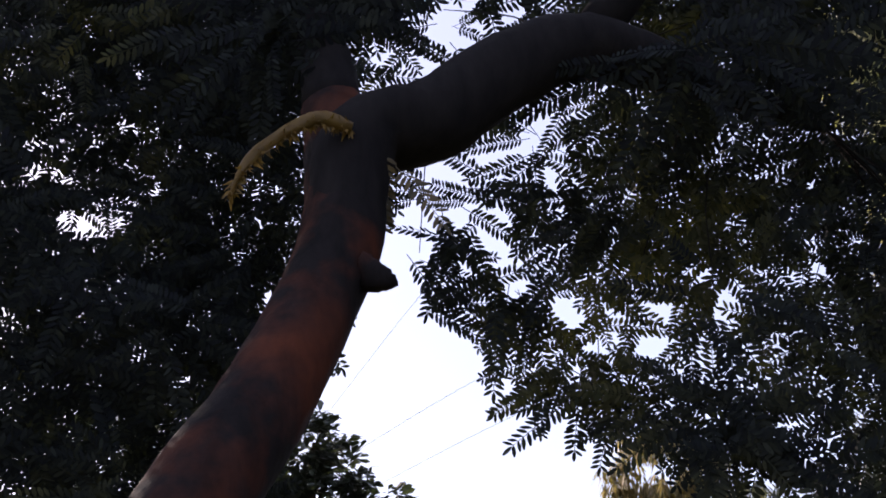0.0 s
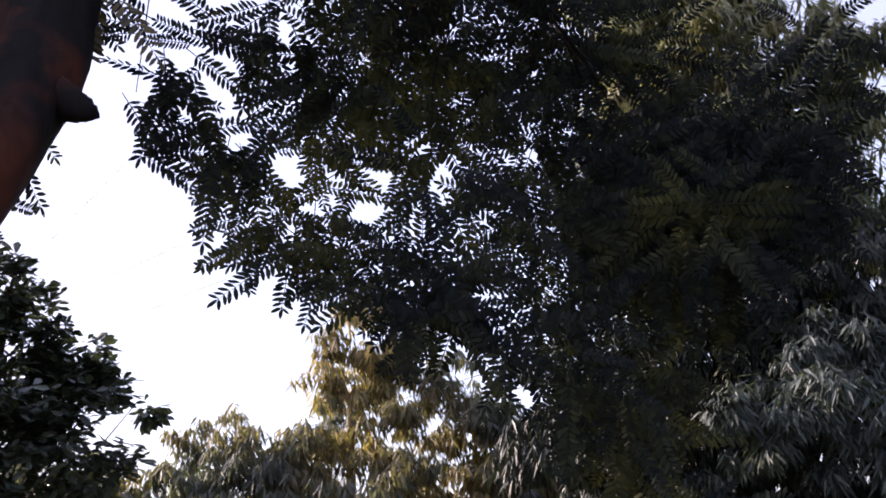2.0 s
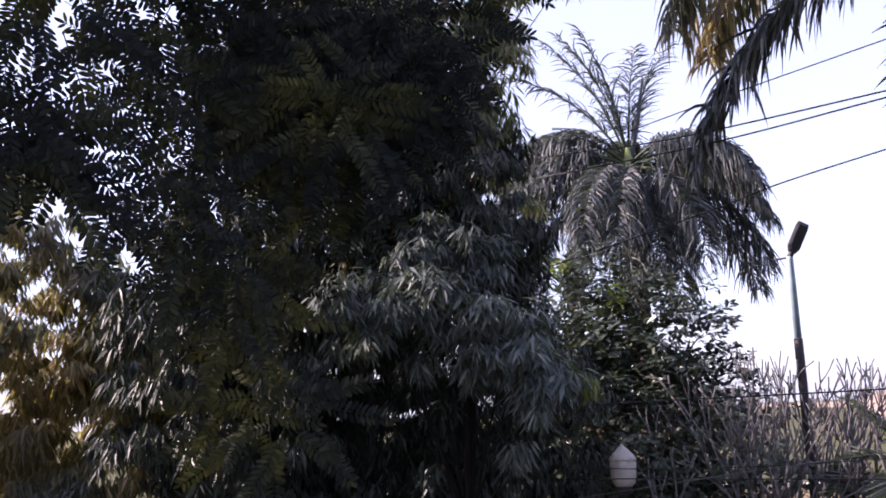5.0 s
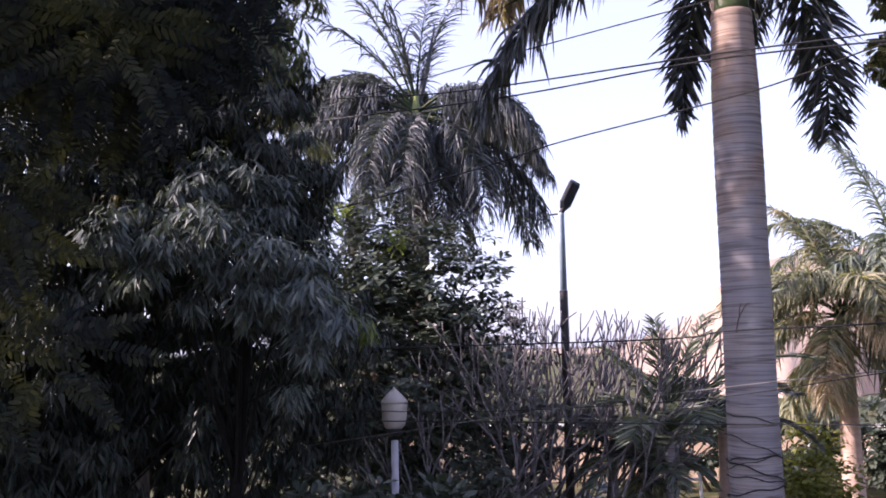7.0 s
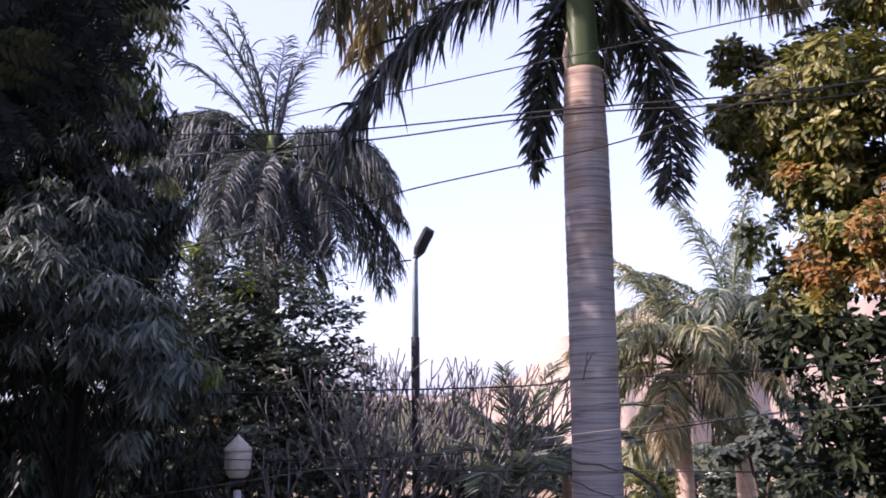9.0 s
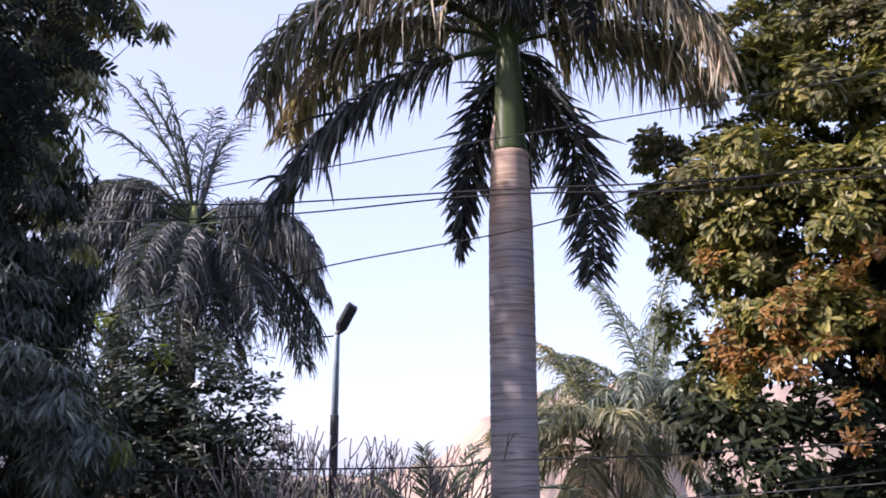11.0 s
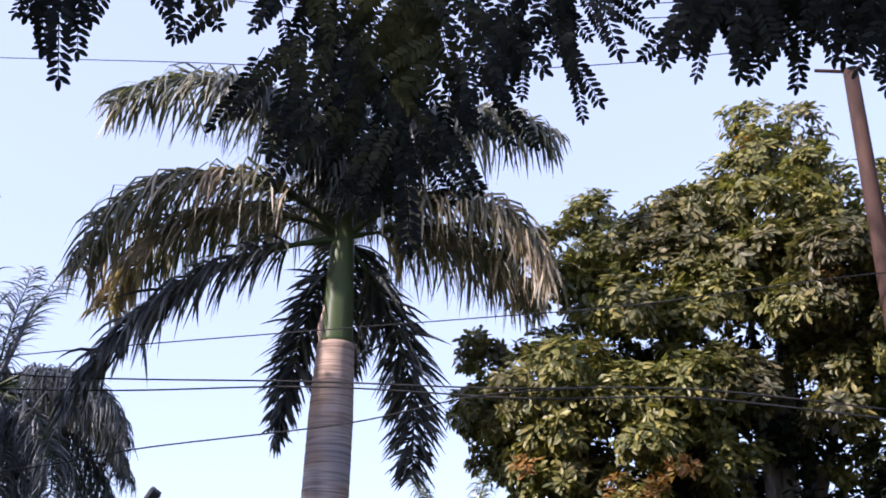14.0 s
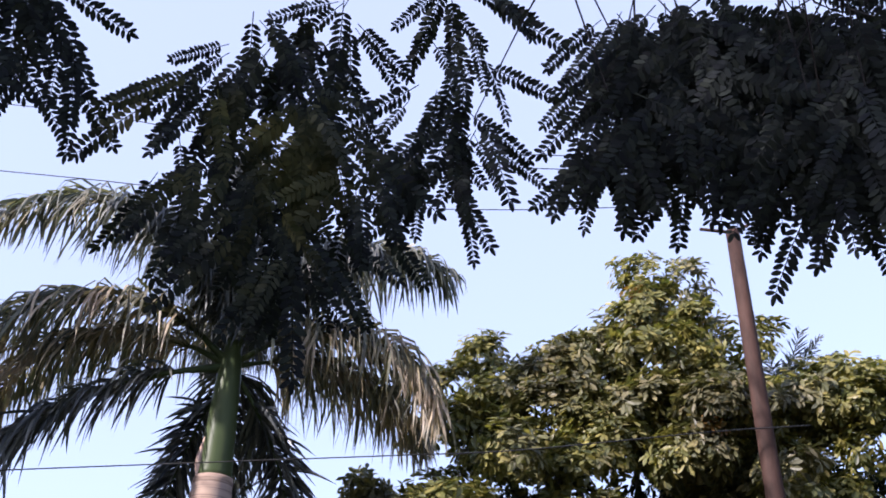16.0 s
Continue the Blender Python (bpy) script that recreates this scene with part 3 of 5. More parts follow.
def build_leaning_tree():
    foot = bearing(31, 2.9, 0)
    foot[2] = ground_height(foot[0], foot[1]) - .1
    tree = thing("leaning_tree", foot, "dark leaning tree with reddish bark and feathery compound leaves", "tree")
    line = [foot, aloft(26.0, 2.7, 3.05), aloft(21.5, 13.6, 3.3), aloft(17.8, 18.9, 3.55), aloft(14.3, 25.1, 3.85), aloft(12.6, 28.8, 4.0), aloft(12.3, 32.7, 4.15), aloft(13.0, 36.0, 4.3)]
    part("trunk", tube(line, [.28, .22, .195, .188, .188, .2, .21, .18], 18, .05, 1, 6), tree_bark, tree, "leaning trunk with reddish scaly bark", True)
    limbs = [
        ([line[-4], line[-3], aloft(11.1, 34.3, 4.1), aloft(6.1, 35.3, 4.2), aloft(0.9, 37.6, 4.4), aloft(-3.8, 38.5, 4.6), aloft(-8.1, 37.1, 4.8), aloft(-11.4, 35.3, 5.0), aloft(-14.8, 33.1, 5.3), aloft(-18.2, 30.6, 5.7)], [.12, .185, .22, .225, .225, .21, .18, .13, .08, .03]),
        ([line[-1], aloft(14.2, 40.4, 4.4), aloft(20.1, 45.4, 4.7), aloft(29.9, 45.3, 5.4), aloft(37.7, 39.4, 6)], [.17, .14, .12, .08, .04]),
        ([aloft(-4.7, 38.3, 4.8), aloft(-19.7, 47.9, 4.6), aloft(-45.0, 56.0, 3.6), aloft(-69.3, 56.0, 3.3), aloft(-90.8, 52.2, 3.4), aloft(-104.6, 47.4, 3.7)], [.15, .11, .08, .06, .04, .02]),
    ]
    for k, (pts, rad) in enumerate(limbs):
        part("limb", tube(pts, rad, 14, .05, k + 5, 5), shaded_limb_bark, tree, smooth=True)
    stub = [aloft(11.2, 26.6, 3.84), aloft(10.2, 26.2, 3.78), aloft(9.4, 25.9, 3.74)]
    part("branch_stub", tube(stub, [.085, .06, .03], 11, .35, 4, 4), tree_bark, tree, "short broken branch stub", True)
    shape, hubs = canopy(LEAN_LOBES, share=.29, length=.6, pairs=13)
    shade, more = canopy(SHADE_LOBES, seed=4, share=.42, length=.55, pairs=13)
    hubs = np.concatenate([hubs, more])
    fans, more = canopy(SKY_LOBES, seed=6, share=.36, length=.56, pairs=14, fan=98)
    hubs = np.concatenate([hubs, more])
    hanging, more = canopy(HANGING_LOBES, length=.45, seed=8, fan=44, share=.36, per=5, pairs=14, gaps=False, leaflet_size=.145, wide=.4)
    hubs = np.concatenate([hubs, more])
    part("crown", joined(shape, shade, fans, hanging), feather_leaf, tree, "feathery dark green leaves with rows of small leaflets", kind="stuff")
    # thin twigs that carry the tufts
    r = np.random.default_rng(5)
    ends = np.concatenate([np.array(p)[1:] for p, _ in limbs])
    twigs = []
    for h in hubs[::4]:
        near = ends[np.argmin(np.linalg.norm(ends - h, axis=1))]
        if np.linalg.norm(near - h) < 1.6:
            mid = (near + h) / 2 + r.normal(0, .15, 3) + [0, 0, .15]
            twigs.append(tube([near, mid, h], [.01, .006, .003], 4, 0, 0, 3))
    part("twig", joined(*twigs), shaded_limb_bark, tree, kind="stuff")
    return tree, line


def build_dry_fern(line):
    """The withered fern that arches out of the fork, and the leaves that hang from it."""
    fern = thing("withered_fern", line[-1], "withered yellow fern arching from the tree fork", "fern")
    pts = [aloft(11.8, 35.1, 3.85), aloft(14.2, 35.7, 3.8), aloft(17.1, 34.6, 3.75), aloft(19.1, 33.1, 3.7), aloft(20.3, 31.1, 3.7)]
    part("stalk", tube(pts, [.03, .034, .03, .024, .008], 8, .3, 3, 5), dry_fern, fern, smooth=True)
    r = np.random.default_rng(9)
    p = np.array(pts)
    at = np.concatenate([p[i] + (p[i + 1] - p[i]) * np.linspace(0, 1, 60)[:, None] for i in range(4)])
    way = r.normal(0, .5, (len(at), 3)) + [0, 0, -.7]
    lv = scatter(blade(.3, .2), at, way, r.normal(size=(len(at), 3)), r.uniform(.035, .075, len(at)))
    part("leaflet", lv, dry_fern, fern, kind="stuff")
    for k, (a, e) in enumerate(((10.4, 34.4), (9.4, 34.0), (11.2, 34.6), (8.8, 32.8))):
        top = aloft(a, e, 3.95)
        hang = scatter(pinnate(11, 20 + k, .2, .3), [top], [(r.normal(0, .2), r.normal(0, .2), -1)], [heading(a + 190, 10)], [.42])
        part("frond", hang, hanging_frond, fern, "hanging half-dry frond")


# ---------------------------------------------------------------- bushy trees
def in_lobes(lobes, count, seed, depth=.45, clump=12, tight=.3):
    """Twig ends in clumps over the outer shell of lobes (centre, radii), with the way out at each; fewer on the side away from the clearing."""
    r = np.random.default_rng(seed)
    c = np.array([l[0] for l in lobes], float)
    s = np.array([np.broadcast_to(l[1], 3) for l in lobes], float)
    area = (s.prod(1)) ** (2 / 3)
    n = max(1, count // clump)
    pick = r.choice(len(lobes), n, p=area / area.sum())
    d = unit(r.normal(size=(n, 3)))
    inward = -unit(c[pick] * [1, 1, 0])
    back = (d * inward).sum(1) < -.35
    d[back & (r.random(n) < .7)] *= -1
    k = 1 - depth * r.random((n, 1)) ** 1.6
    p = c[pick] + d * k * s[pick] * (1 + .14 * np.sin(7 * d[:, :1] + 5 * d[:, 2:] + pick[:, None]))
    m = unit(d / s[pick])
    p, m = np.repeat(p, clump, 0), np.repeat(m, clump, 0)
    q = unit(r.normal(size=p.shape)) * r.random((len(p), 1)) ** .5
    wide = np.minimum(tight * np.repeat(r.uniform(.7, 1.3, n), clump), np.repeat(s[pick].min(1), clump) * .6)[:, None]
    return p + q * wide * [1, 1, .65], unit(m + q * .8 + [0, 0, .25])


def whorls(p, n, per, leaf, size, seed, flat=.7, out=.5, down=.6, tuft=.05, lift=.6, face=0.0):
    """A ring of leaves at every twig end."""
    r = np.random.default_rng(seed)
    c, m = np.repeat(p, per, 0), np.repeat(n, per, 0)
    a = np.tile(np.linspace(0, 2 * np.pi, per, endpoint=False), len(p)) + np.repeat(r.uniform(0, 6.3, len(p)), per) + r.normal(0, .25, len(c))
    ring = np.stack([np.cos(a), np.sin(a), np.zeros(len(c))], -1)
    if face:                                        # the ring turns to look outwards
        axis = unit(m * face + [0, 0, .55])
        e1 = unit(np.cross(axis, [.3, .2, .93]))
        ring = ring[:, :1] * e1 + ring[:, 1:2] * np.cross(axis, e1)
    way = unit(ring * flat + m * out + np.stack([0 * a, 0 * a, -r.normal(down, .28, len(c))], -1))
    up = m * .7 + ring * .25 + [0, 0, lift] + r.normal(0, .3, (len(c), 3))
    s = size * np.repeat(r.uniform(.75, 1.2, len(p)), per) * r.uniform(.75, 1.1, len(c))
    return scatter(leaf, c + way * r.uniform(0, tuft, (len(c), 1)) + r.normal(0, tuft * .5, (len(c), 3)), way, up, s)


def bushy(name, foot, lobes, count, leaf_shape, size, leaf, bark, label, category, seed, per=8, trunk_r=.16, depth=.45, second=None, clump=12, tight=.3, heaps=None, **kw):
    """second: lobes, count and material of another crown part, such as withered leaves; heaps: how the lobes billow, and small lobes besides."""
    foot = np.array(foot, float)
    foot[2] = ground_height(foot[0], foot[1]) - .05
    tree = thing(name, foot, label, category)
    mids = [np.array(l[0], float) for l in lobes]
    top = max(mids, key=lambda c: c[2])
    stem = [foot, foot * .6 + np.array((*top[:2], 0)) * .4 + [0, 0, (top[2] - foot[2]) * .45], top]
    part("trunk", tube(stem, [trunk_r, trunk_r * .75, trunk_r * .25], 10, .06, seed, 6), bark, tree, smooth=True)
    for k, c in enumerate(mids):
        if c is not top:
            thin = min(1.0, lobes[k][1][0] / .6) ** 1.5
            u = min(.85, max(.2, (c[2] - foot[2]) / (top[2] - foot[2] + .01) * .6))
            start = stem[0] * (1 - u) ** 2 + 2 * u * (1 - u) * stem[1] + u * u * stem[2]
            part("limb", tube([start, (start + c) / 2 + [0, 0, .2], c], [trunk_r * .45 * thin, trunk_r * .3 * thin, trunk_r * .1 * thin], 6, .05, k, 4), bark, tree, smooth=True)
    small = billow(lobes, *heaps[0]) + heaps[1] if heaps else lobes
    p, n = in_lobes(small, count, seed, depth, clump, tight)
    part("crown", whorls(p, n, per, leaf_shape, size, seed, **kw), leaf, tree, kind="stuff")
    if second:
        p, n = in_lobes(second[0], second[1], seed + 50, .35, clump, tight * .8)
        part("withered_leaves", whorls(p, n, per, leaf_shape, size * .85, seed + 51, **kw), second[2], tree, second[3], kind="stuff")
    return tree


def lobe(az, el, d, r, ry=None, rz=None):
    return (aloft(az, el, d), (r, ry or r, rz or r))


def billow(lobes, each, seed, size=.42, squash=.62):
    """Smaller heaps of leaves over the shells of large lobes, with hollows between them."""
    r = np.random.default_rng(seed)
    out = []
    for c, s in lobes:
        c, s = np.array(c, float), np.broadcast_to(np.array(s, float), 3)
        n = max(1, int(round(each * float(s.max()) ** 1.7)))
        for k in range(n):
            d = unit(r.normal(size=3) * [1, 1, .9])
            if d @ unit(c * [1, 1, 0]) > .5:
                d = d - 2 * (d @ unit(c * [1, 1, 0])) * unit(c * [1, 1, 0])
            h = min(float(s.max()), size * r.uniform(.6, 1.25))
            out.append((c + d * s * r.uniform(.7, 1.05), (h, h, h * squash)))
    return out


LANCE = blade(.19, .2, .035, .38)
BROAD = broad(.52)
OVAL = broad(.42)
OBOVATE = broad(.4, .3, .1)


def build_bushes():
    # near-black stems stand in for the shade of the hollow
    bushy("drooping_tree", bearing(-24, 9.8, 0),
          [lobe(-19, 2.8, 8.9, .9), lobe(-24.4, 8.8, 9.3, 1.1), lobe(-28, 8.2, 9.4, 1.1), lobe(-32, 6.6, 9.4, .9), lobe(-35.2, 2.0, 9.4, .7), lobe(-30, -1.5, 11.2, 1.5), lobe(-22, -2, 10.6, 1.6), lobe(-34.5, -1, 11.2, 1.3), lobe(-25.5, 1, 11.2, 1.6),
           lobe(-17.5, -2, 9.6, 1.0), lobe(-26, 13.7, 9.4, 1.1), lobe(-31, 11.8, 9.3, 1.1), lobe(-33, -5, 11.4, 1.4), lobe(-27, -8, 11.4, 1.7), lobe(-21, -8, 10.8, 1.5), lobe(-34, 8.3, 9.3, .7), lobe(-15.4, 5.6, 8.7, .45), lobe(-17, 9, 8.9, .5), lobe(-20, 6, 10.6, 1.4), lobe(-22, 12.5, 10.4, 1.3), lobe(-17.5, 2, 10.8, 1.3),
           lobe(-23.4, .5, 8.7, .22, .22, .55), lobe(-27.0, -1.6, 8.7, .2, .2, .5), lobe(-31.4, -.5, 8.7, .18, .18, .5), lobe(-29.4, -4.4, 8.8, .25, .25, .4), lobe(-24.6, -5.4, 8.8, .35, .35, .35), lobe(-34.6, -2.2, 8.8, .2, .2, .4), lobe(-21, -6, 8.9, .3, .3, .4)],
          10500, LANCE, .18, shaded_droop_leaf, shaded_limb_bark, "dense tree with long drooping leaves, its shade put into a dark leaf colour", "tree", 11, depth=.6, flat=.65, out=.35, down=1.0, clump=9, tight=.22,
          second=([lobe(-37.6, 1.0, 8.3, .22, .22, .3), lobe(-31.4, 6.8, 8.2, .16), lobe(-37.1, 2.4, 8.3, .16), lobe(-32.9, 6.5, 8.1, .12)], 46, fresh_leaf, "fresh yellow-green leaf tufts"))
    # lit front of the drooping tree, added as a tree of its own
    bushy("lit_drooping_tufts", bearing(-31, 8.9, 0),
          [lobe(-26.2, 6.8, 8.1, .42, .42, .2), lobe(-29.2, 6.8, 8.1, .45, .45, .25), lobe(-32.4, 6.0, 8.1, .45, .45, .25), lobe(-35.2, 3.8, 8.1, .38, .38, .28), lobe(-37.1, 1.2, 8.1, .25, .25, .3),
           lobe(-30.7, 9.6, 8.5, .45, .45, .22), lobe(-33.7, 8.8, 8.5, .35, .35, .22), lobe(-28.0, 4.4, 8.3, .5, .5, .22), lobe(-32.2, 3.0, 8.3, .4, .4, .22), lobe(-36, -1.5, 8.4, .25), lobe(-33.5, 13, 9, .35, .35, .25)],
          1150, LANCE, .17, lit_droop_leaf, shaded_limb_bark, "outer tufts of the drooping tree, their light put into a paler leaf colour", "tree", 17, per=9, flat=.75, out=.35, down=.8, clump=9, tight=.2, trunk_r=.08)
    # upper crown of the drooping tree, built apart to carry the sunlit colour
    bushy("sunlit_drooping_top", bearing(-27, 10.6, 0),
          [lobe(-24.5, 28.9, 9.8, .85), lobe(-26.3, 26.5, 9.6, 1.1), lobe(-31.3, 26.1, 9.6, .9), lobe(-28.7, 29.4, 9.8, .8), lobe(-25.8, 21.2, 9.8, 1.1), lobe(-30.9, 19.8, 9.8, 1.1), lobe(-34.5, 25.3, 9.6, .55), lobe(-33.9, 19.8, 9.8, .5), lobe(-23.8, 24.5, 10, .8), lobe(-24.2, 34.3, 10, .9), lobe(-25.7, 33.3, 10, 1.0), lobe(-36.7, 25.7, 9.6, .4, .4, .25), lobe(-38.3, 25.3, 9.6, .28, .28, .16), lobe(-39.5, 25.0, 9.6, .18, .18, .1), lobe(-27.9, 15.8, 10, 1.4), lobe(-24.9, 15.8, 10, 1.1), lobe(-33.1, 12.9, 10, .6)],
          5200, LANCE, .2, sunlit_droop_leaf, grey_bark, "sunlit top of the drooping tree, the sun put into a pale leaf colour", "tree", 16, flat=.65, out=.35, down=.95, clump=9, tight=.22, trunk_r=.2)
    bushy("yellowing_tree", bearing(-3, 13.5, 0),
          [lobe(-4.0, 9.3, 12.6, .95, 1, 1.0), lobe(-8.9, 6.4, 12.6, .95), lobe(-0.4, 5.0, 12.6, 1.25), lobe(-7.0, 2.6, 12.3, 1.6), lobe(6.1, 3.9, 13, 1.1, 1.1, .9), lobe(12.1, 2.4, 13.4, 1.2), lobe(2.1, -0.5, 12.6, 1.7), lobe(9.1, -1.5, 13, 1.7), lobe(-11.5, 3.7, 12, 1.0), lobe(17.0, 1.4, 13, 1.5), lobe(-10.9, -2.2, 12.2, 1.6), lobe(-14.9, -0.2, 12, 1.4), lobe(-2.8, -5.3, 12.6, 2.0), lobe(-12.8, -6.0, 12.2, 1.8), lobe(-16.8, -4.0, 11.6, 1.5), lobe(-15.5, 4.2, 11.8, .9)],
          12500, LANCE, .21, yellow_leaf, grey_bark, "sunlit yellowing tree with clusters of drooping leaves", "tree", 12, flat=.6, out=.35, down=1.05, clump=9, tight=.22, heaps=((7, 79, .5, .8), []))
    bushy("dark_broadleaf_tree", bearing(19, 9.4, 0),
          [lobe(18.1, 13.8, 8.8, .6), lobe(15.1, 11.6, 8.8, .4), lobe(20.1, 7.4, 8.8, 1.2), lobe(15.6, 6.4, 8.8, .7), lobe(13.0, 11.7, 8.8, .26, .26, .16), lobe(11.4, 11.4, 8.8, .24, .24, .13), lobe(9.9, 11.1, 8.8, .2, .2, .13), lobe(8.6, 10.5, 8.8, .2, .2, .14), lobe(10.7, 11.3, 8.8, .2, .2, .12), lobe(14.3, 12.0, 8.8, .3), lobe(13.1, 14.4, 8.8, .26), lobe(12.9, 9.2, 8.8, .26), lobe(12.8, 7.0, 8.8, .34), lobe(16.6, 16.2, 8.8, .32), lobe(24.0, 12.3, 9, 1.0), lobe(9.6, 10.7, 8.8, .3, .3, .14), lobe(7.6, 9.9, 8.8, .24, .24, .12), lobe(11.8, 13.3, 8.8, .32, .32, .18), lobe(11.6, 9.0, 8.8, .5), lobe(14.6, 16.3, 8.8, .3), lobe(10.2, 7.4, 8.8, .4)],
          2700, OVAL, .14, shrub_leaf, twig_bark, "dark broad-leaved tree seen against the sky", "tree", 13, per=6, down=.1)
    bushy("dark_shrub_tree", bearing(-42, 13.4, 0),
          [lobe(-39.9, 2.3, 13, 1.0), lobe(-44.1, 3.2, 13, .95), lobe(-41.9, -0.9, 12.8, 1.5), lobe(-44.8, -1.4, 13, .9), lobe(-38.4, -2.9, 12.6, 1.4), lobe(-46.1, 3.6, 13, .4), lobe(-43.8, -5.0, 12.8, 1.6), lobe(-37.4, 4.0, 13.2, 1.0), lobe(-42.3, 4.6, 13.2, .8), lobe(-38.7, 6.5, 13.2, .7)],
          5200, OVAL, .13, shrub_leaf, twig_bark, "dense dark evergreen tree behind the garden lamp", "tree", 14, per=6, down=.25, clump=8, tight=.3,
          second=([lobe(-39.8, 6.4, 12, .3, .3, .4), lobe(-40.2, 4.0, 11.9, .18), lobe(-38.9, 7.4, 12, .2)], 16, fresh_leaf, "sunlit yellow-green leaves"))
    bushy("broadleaf_tree", bearing(-86, 12.2, 0),
          [lobe(-74.6, 15.2, 11, .7), lobe(-78.4, 21.4, 11.2, .95), lobe(-75.2, 9, 10.8, .7), lobe(-79.7, 15.7, 10.7, 1.3), lobe(-83.6, 20.2, 11, 1.15), lobe(-90.2, 24.6, 11.2, 1.1), lobe(-90.6, 28.6, 11.2, .5), lobe(-77.7, 7.4, 10.5, .85), lobe(-87.5, 22, 11, 1.1),
           lobe(-93.5, 18, 11, 1.4), lobe(-99.5, 17.5, 11.2, 1.25), lobe(-102.5, 13, 11.2, 1.4), lobe(-72.2, 12.4, 10.9, .26), lobe(-71.4, 17.6, 11, .3), lobe(-72, 15, 11, .3), lobe(-84.8, 25.6, 11.2, .4), lobe(-81.2, 22.6, 11.2, .55), lobe(-87.5, 15.5, 10.9, 1.2), lobe(-79.6, 11, 10.8, 1.2)],
          15500, OBOVATE, .128, broad_leaf, grey_bark, "broad-leaved tree with yellow-green and orange leaves", "tree", 15, per=8, trunk_r=.22, depth=.3, clump=7, tight=.19, flat=1.0, out=.4, down=.05, lift=.35, tuft=.03, face=1.0,
          heaps=((11, 77, .4), [lobe(-72.2, 12.4, 10.9, .26), lobe(-71.2, 17.6, 11, .28), lobe(-72.2, 8.2, 10.9, .28), lobe(-78.2, 26.2, 11.2, .3), lobe(-84.6, 25.6, 11.2, .28), lobe(-87.2, 26.6, 11.2, .3), lobe(-92.2, 29.6, 11.2, .35), lobe(-89.2, 30.2, 11.2, .35)]),
          second=([lobe(-75.5, 6.5, 9.8, .55, .55, .4), lobe(-78.5, 5.8, 9.7, .55, .55, .35), lobe(-81.3, 12.0, 9.6, .45, .45, .22), lobe(-76.7, 4.3, 9.5, .4), lobe(-79.2, 9.1, 9.5, .5, .5, .3), lobe(-90.0, 28.0, 11, .5), lobe(-92.5, 21.5, 10.1, .5), lobe(-79.2, 16.9, 9.7, .35), lobe(-81.7, 2.8, 9.4, .5, .5, .3), lobe(-77.5, 9.0, 9.7, .45, .45, .3), lobe(-74.5, 11.5, 10.1, .3, .3, .2), lobe(-83.5, 8.0, 9.8, .4, .4, .25)], 270, orange_leaf, "withered orange and brown leaves"))
    # added filler: dark leaves where the broad-leaved tree shades itself
    bushy("broadleaf_shade_fill", bearing(-91, 13, 0),
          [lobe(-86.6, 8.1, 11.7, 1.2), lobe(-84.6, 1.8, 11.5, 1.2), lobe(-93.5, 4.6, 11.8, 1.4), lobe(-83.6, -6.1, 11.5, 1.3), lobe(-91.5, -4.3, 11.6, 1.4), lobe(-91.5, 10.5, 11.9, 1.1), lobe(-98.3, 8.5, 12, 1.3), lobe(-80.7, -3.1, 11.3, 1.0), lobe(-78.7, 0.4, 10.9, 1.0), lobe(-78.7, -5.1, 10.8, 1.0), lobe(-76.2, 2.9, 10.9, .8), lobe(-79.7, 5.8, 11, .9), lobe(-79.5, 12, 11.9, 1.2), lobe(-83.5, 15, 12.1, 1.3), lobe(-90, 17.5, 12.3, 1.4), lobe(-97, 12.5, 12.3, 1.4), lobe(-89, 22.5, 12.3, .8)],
          8200, OBOVATE, .16, inner_shade_leaf, twig_bark, "added dark foliage for the shaded inside and underside of the broad-leaved tree", "tree", 19, per=5, clump=6, tight=.28, flat=1.0, out=.4, down=.05, lift=.35, tuft=.03, face=1.0, heaps=((7, 78, .5), []))


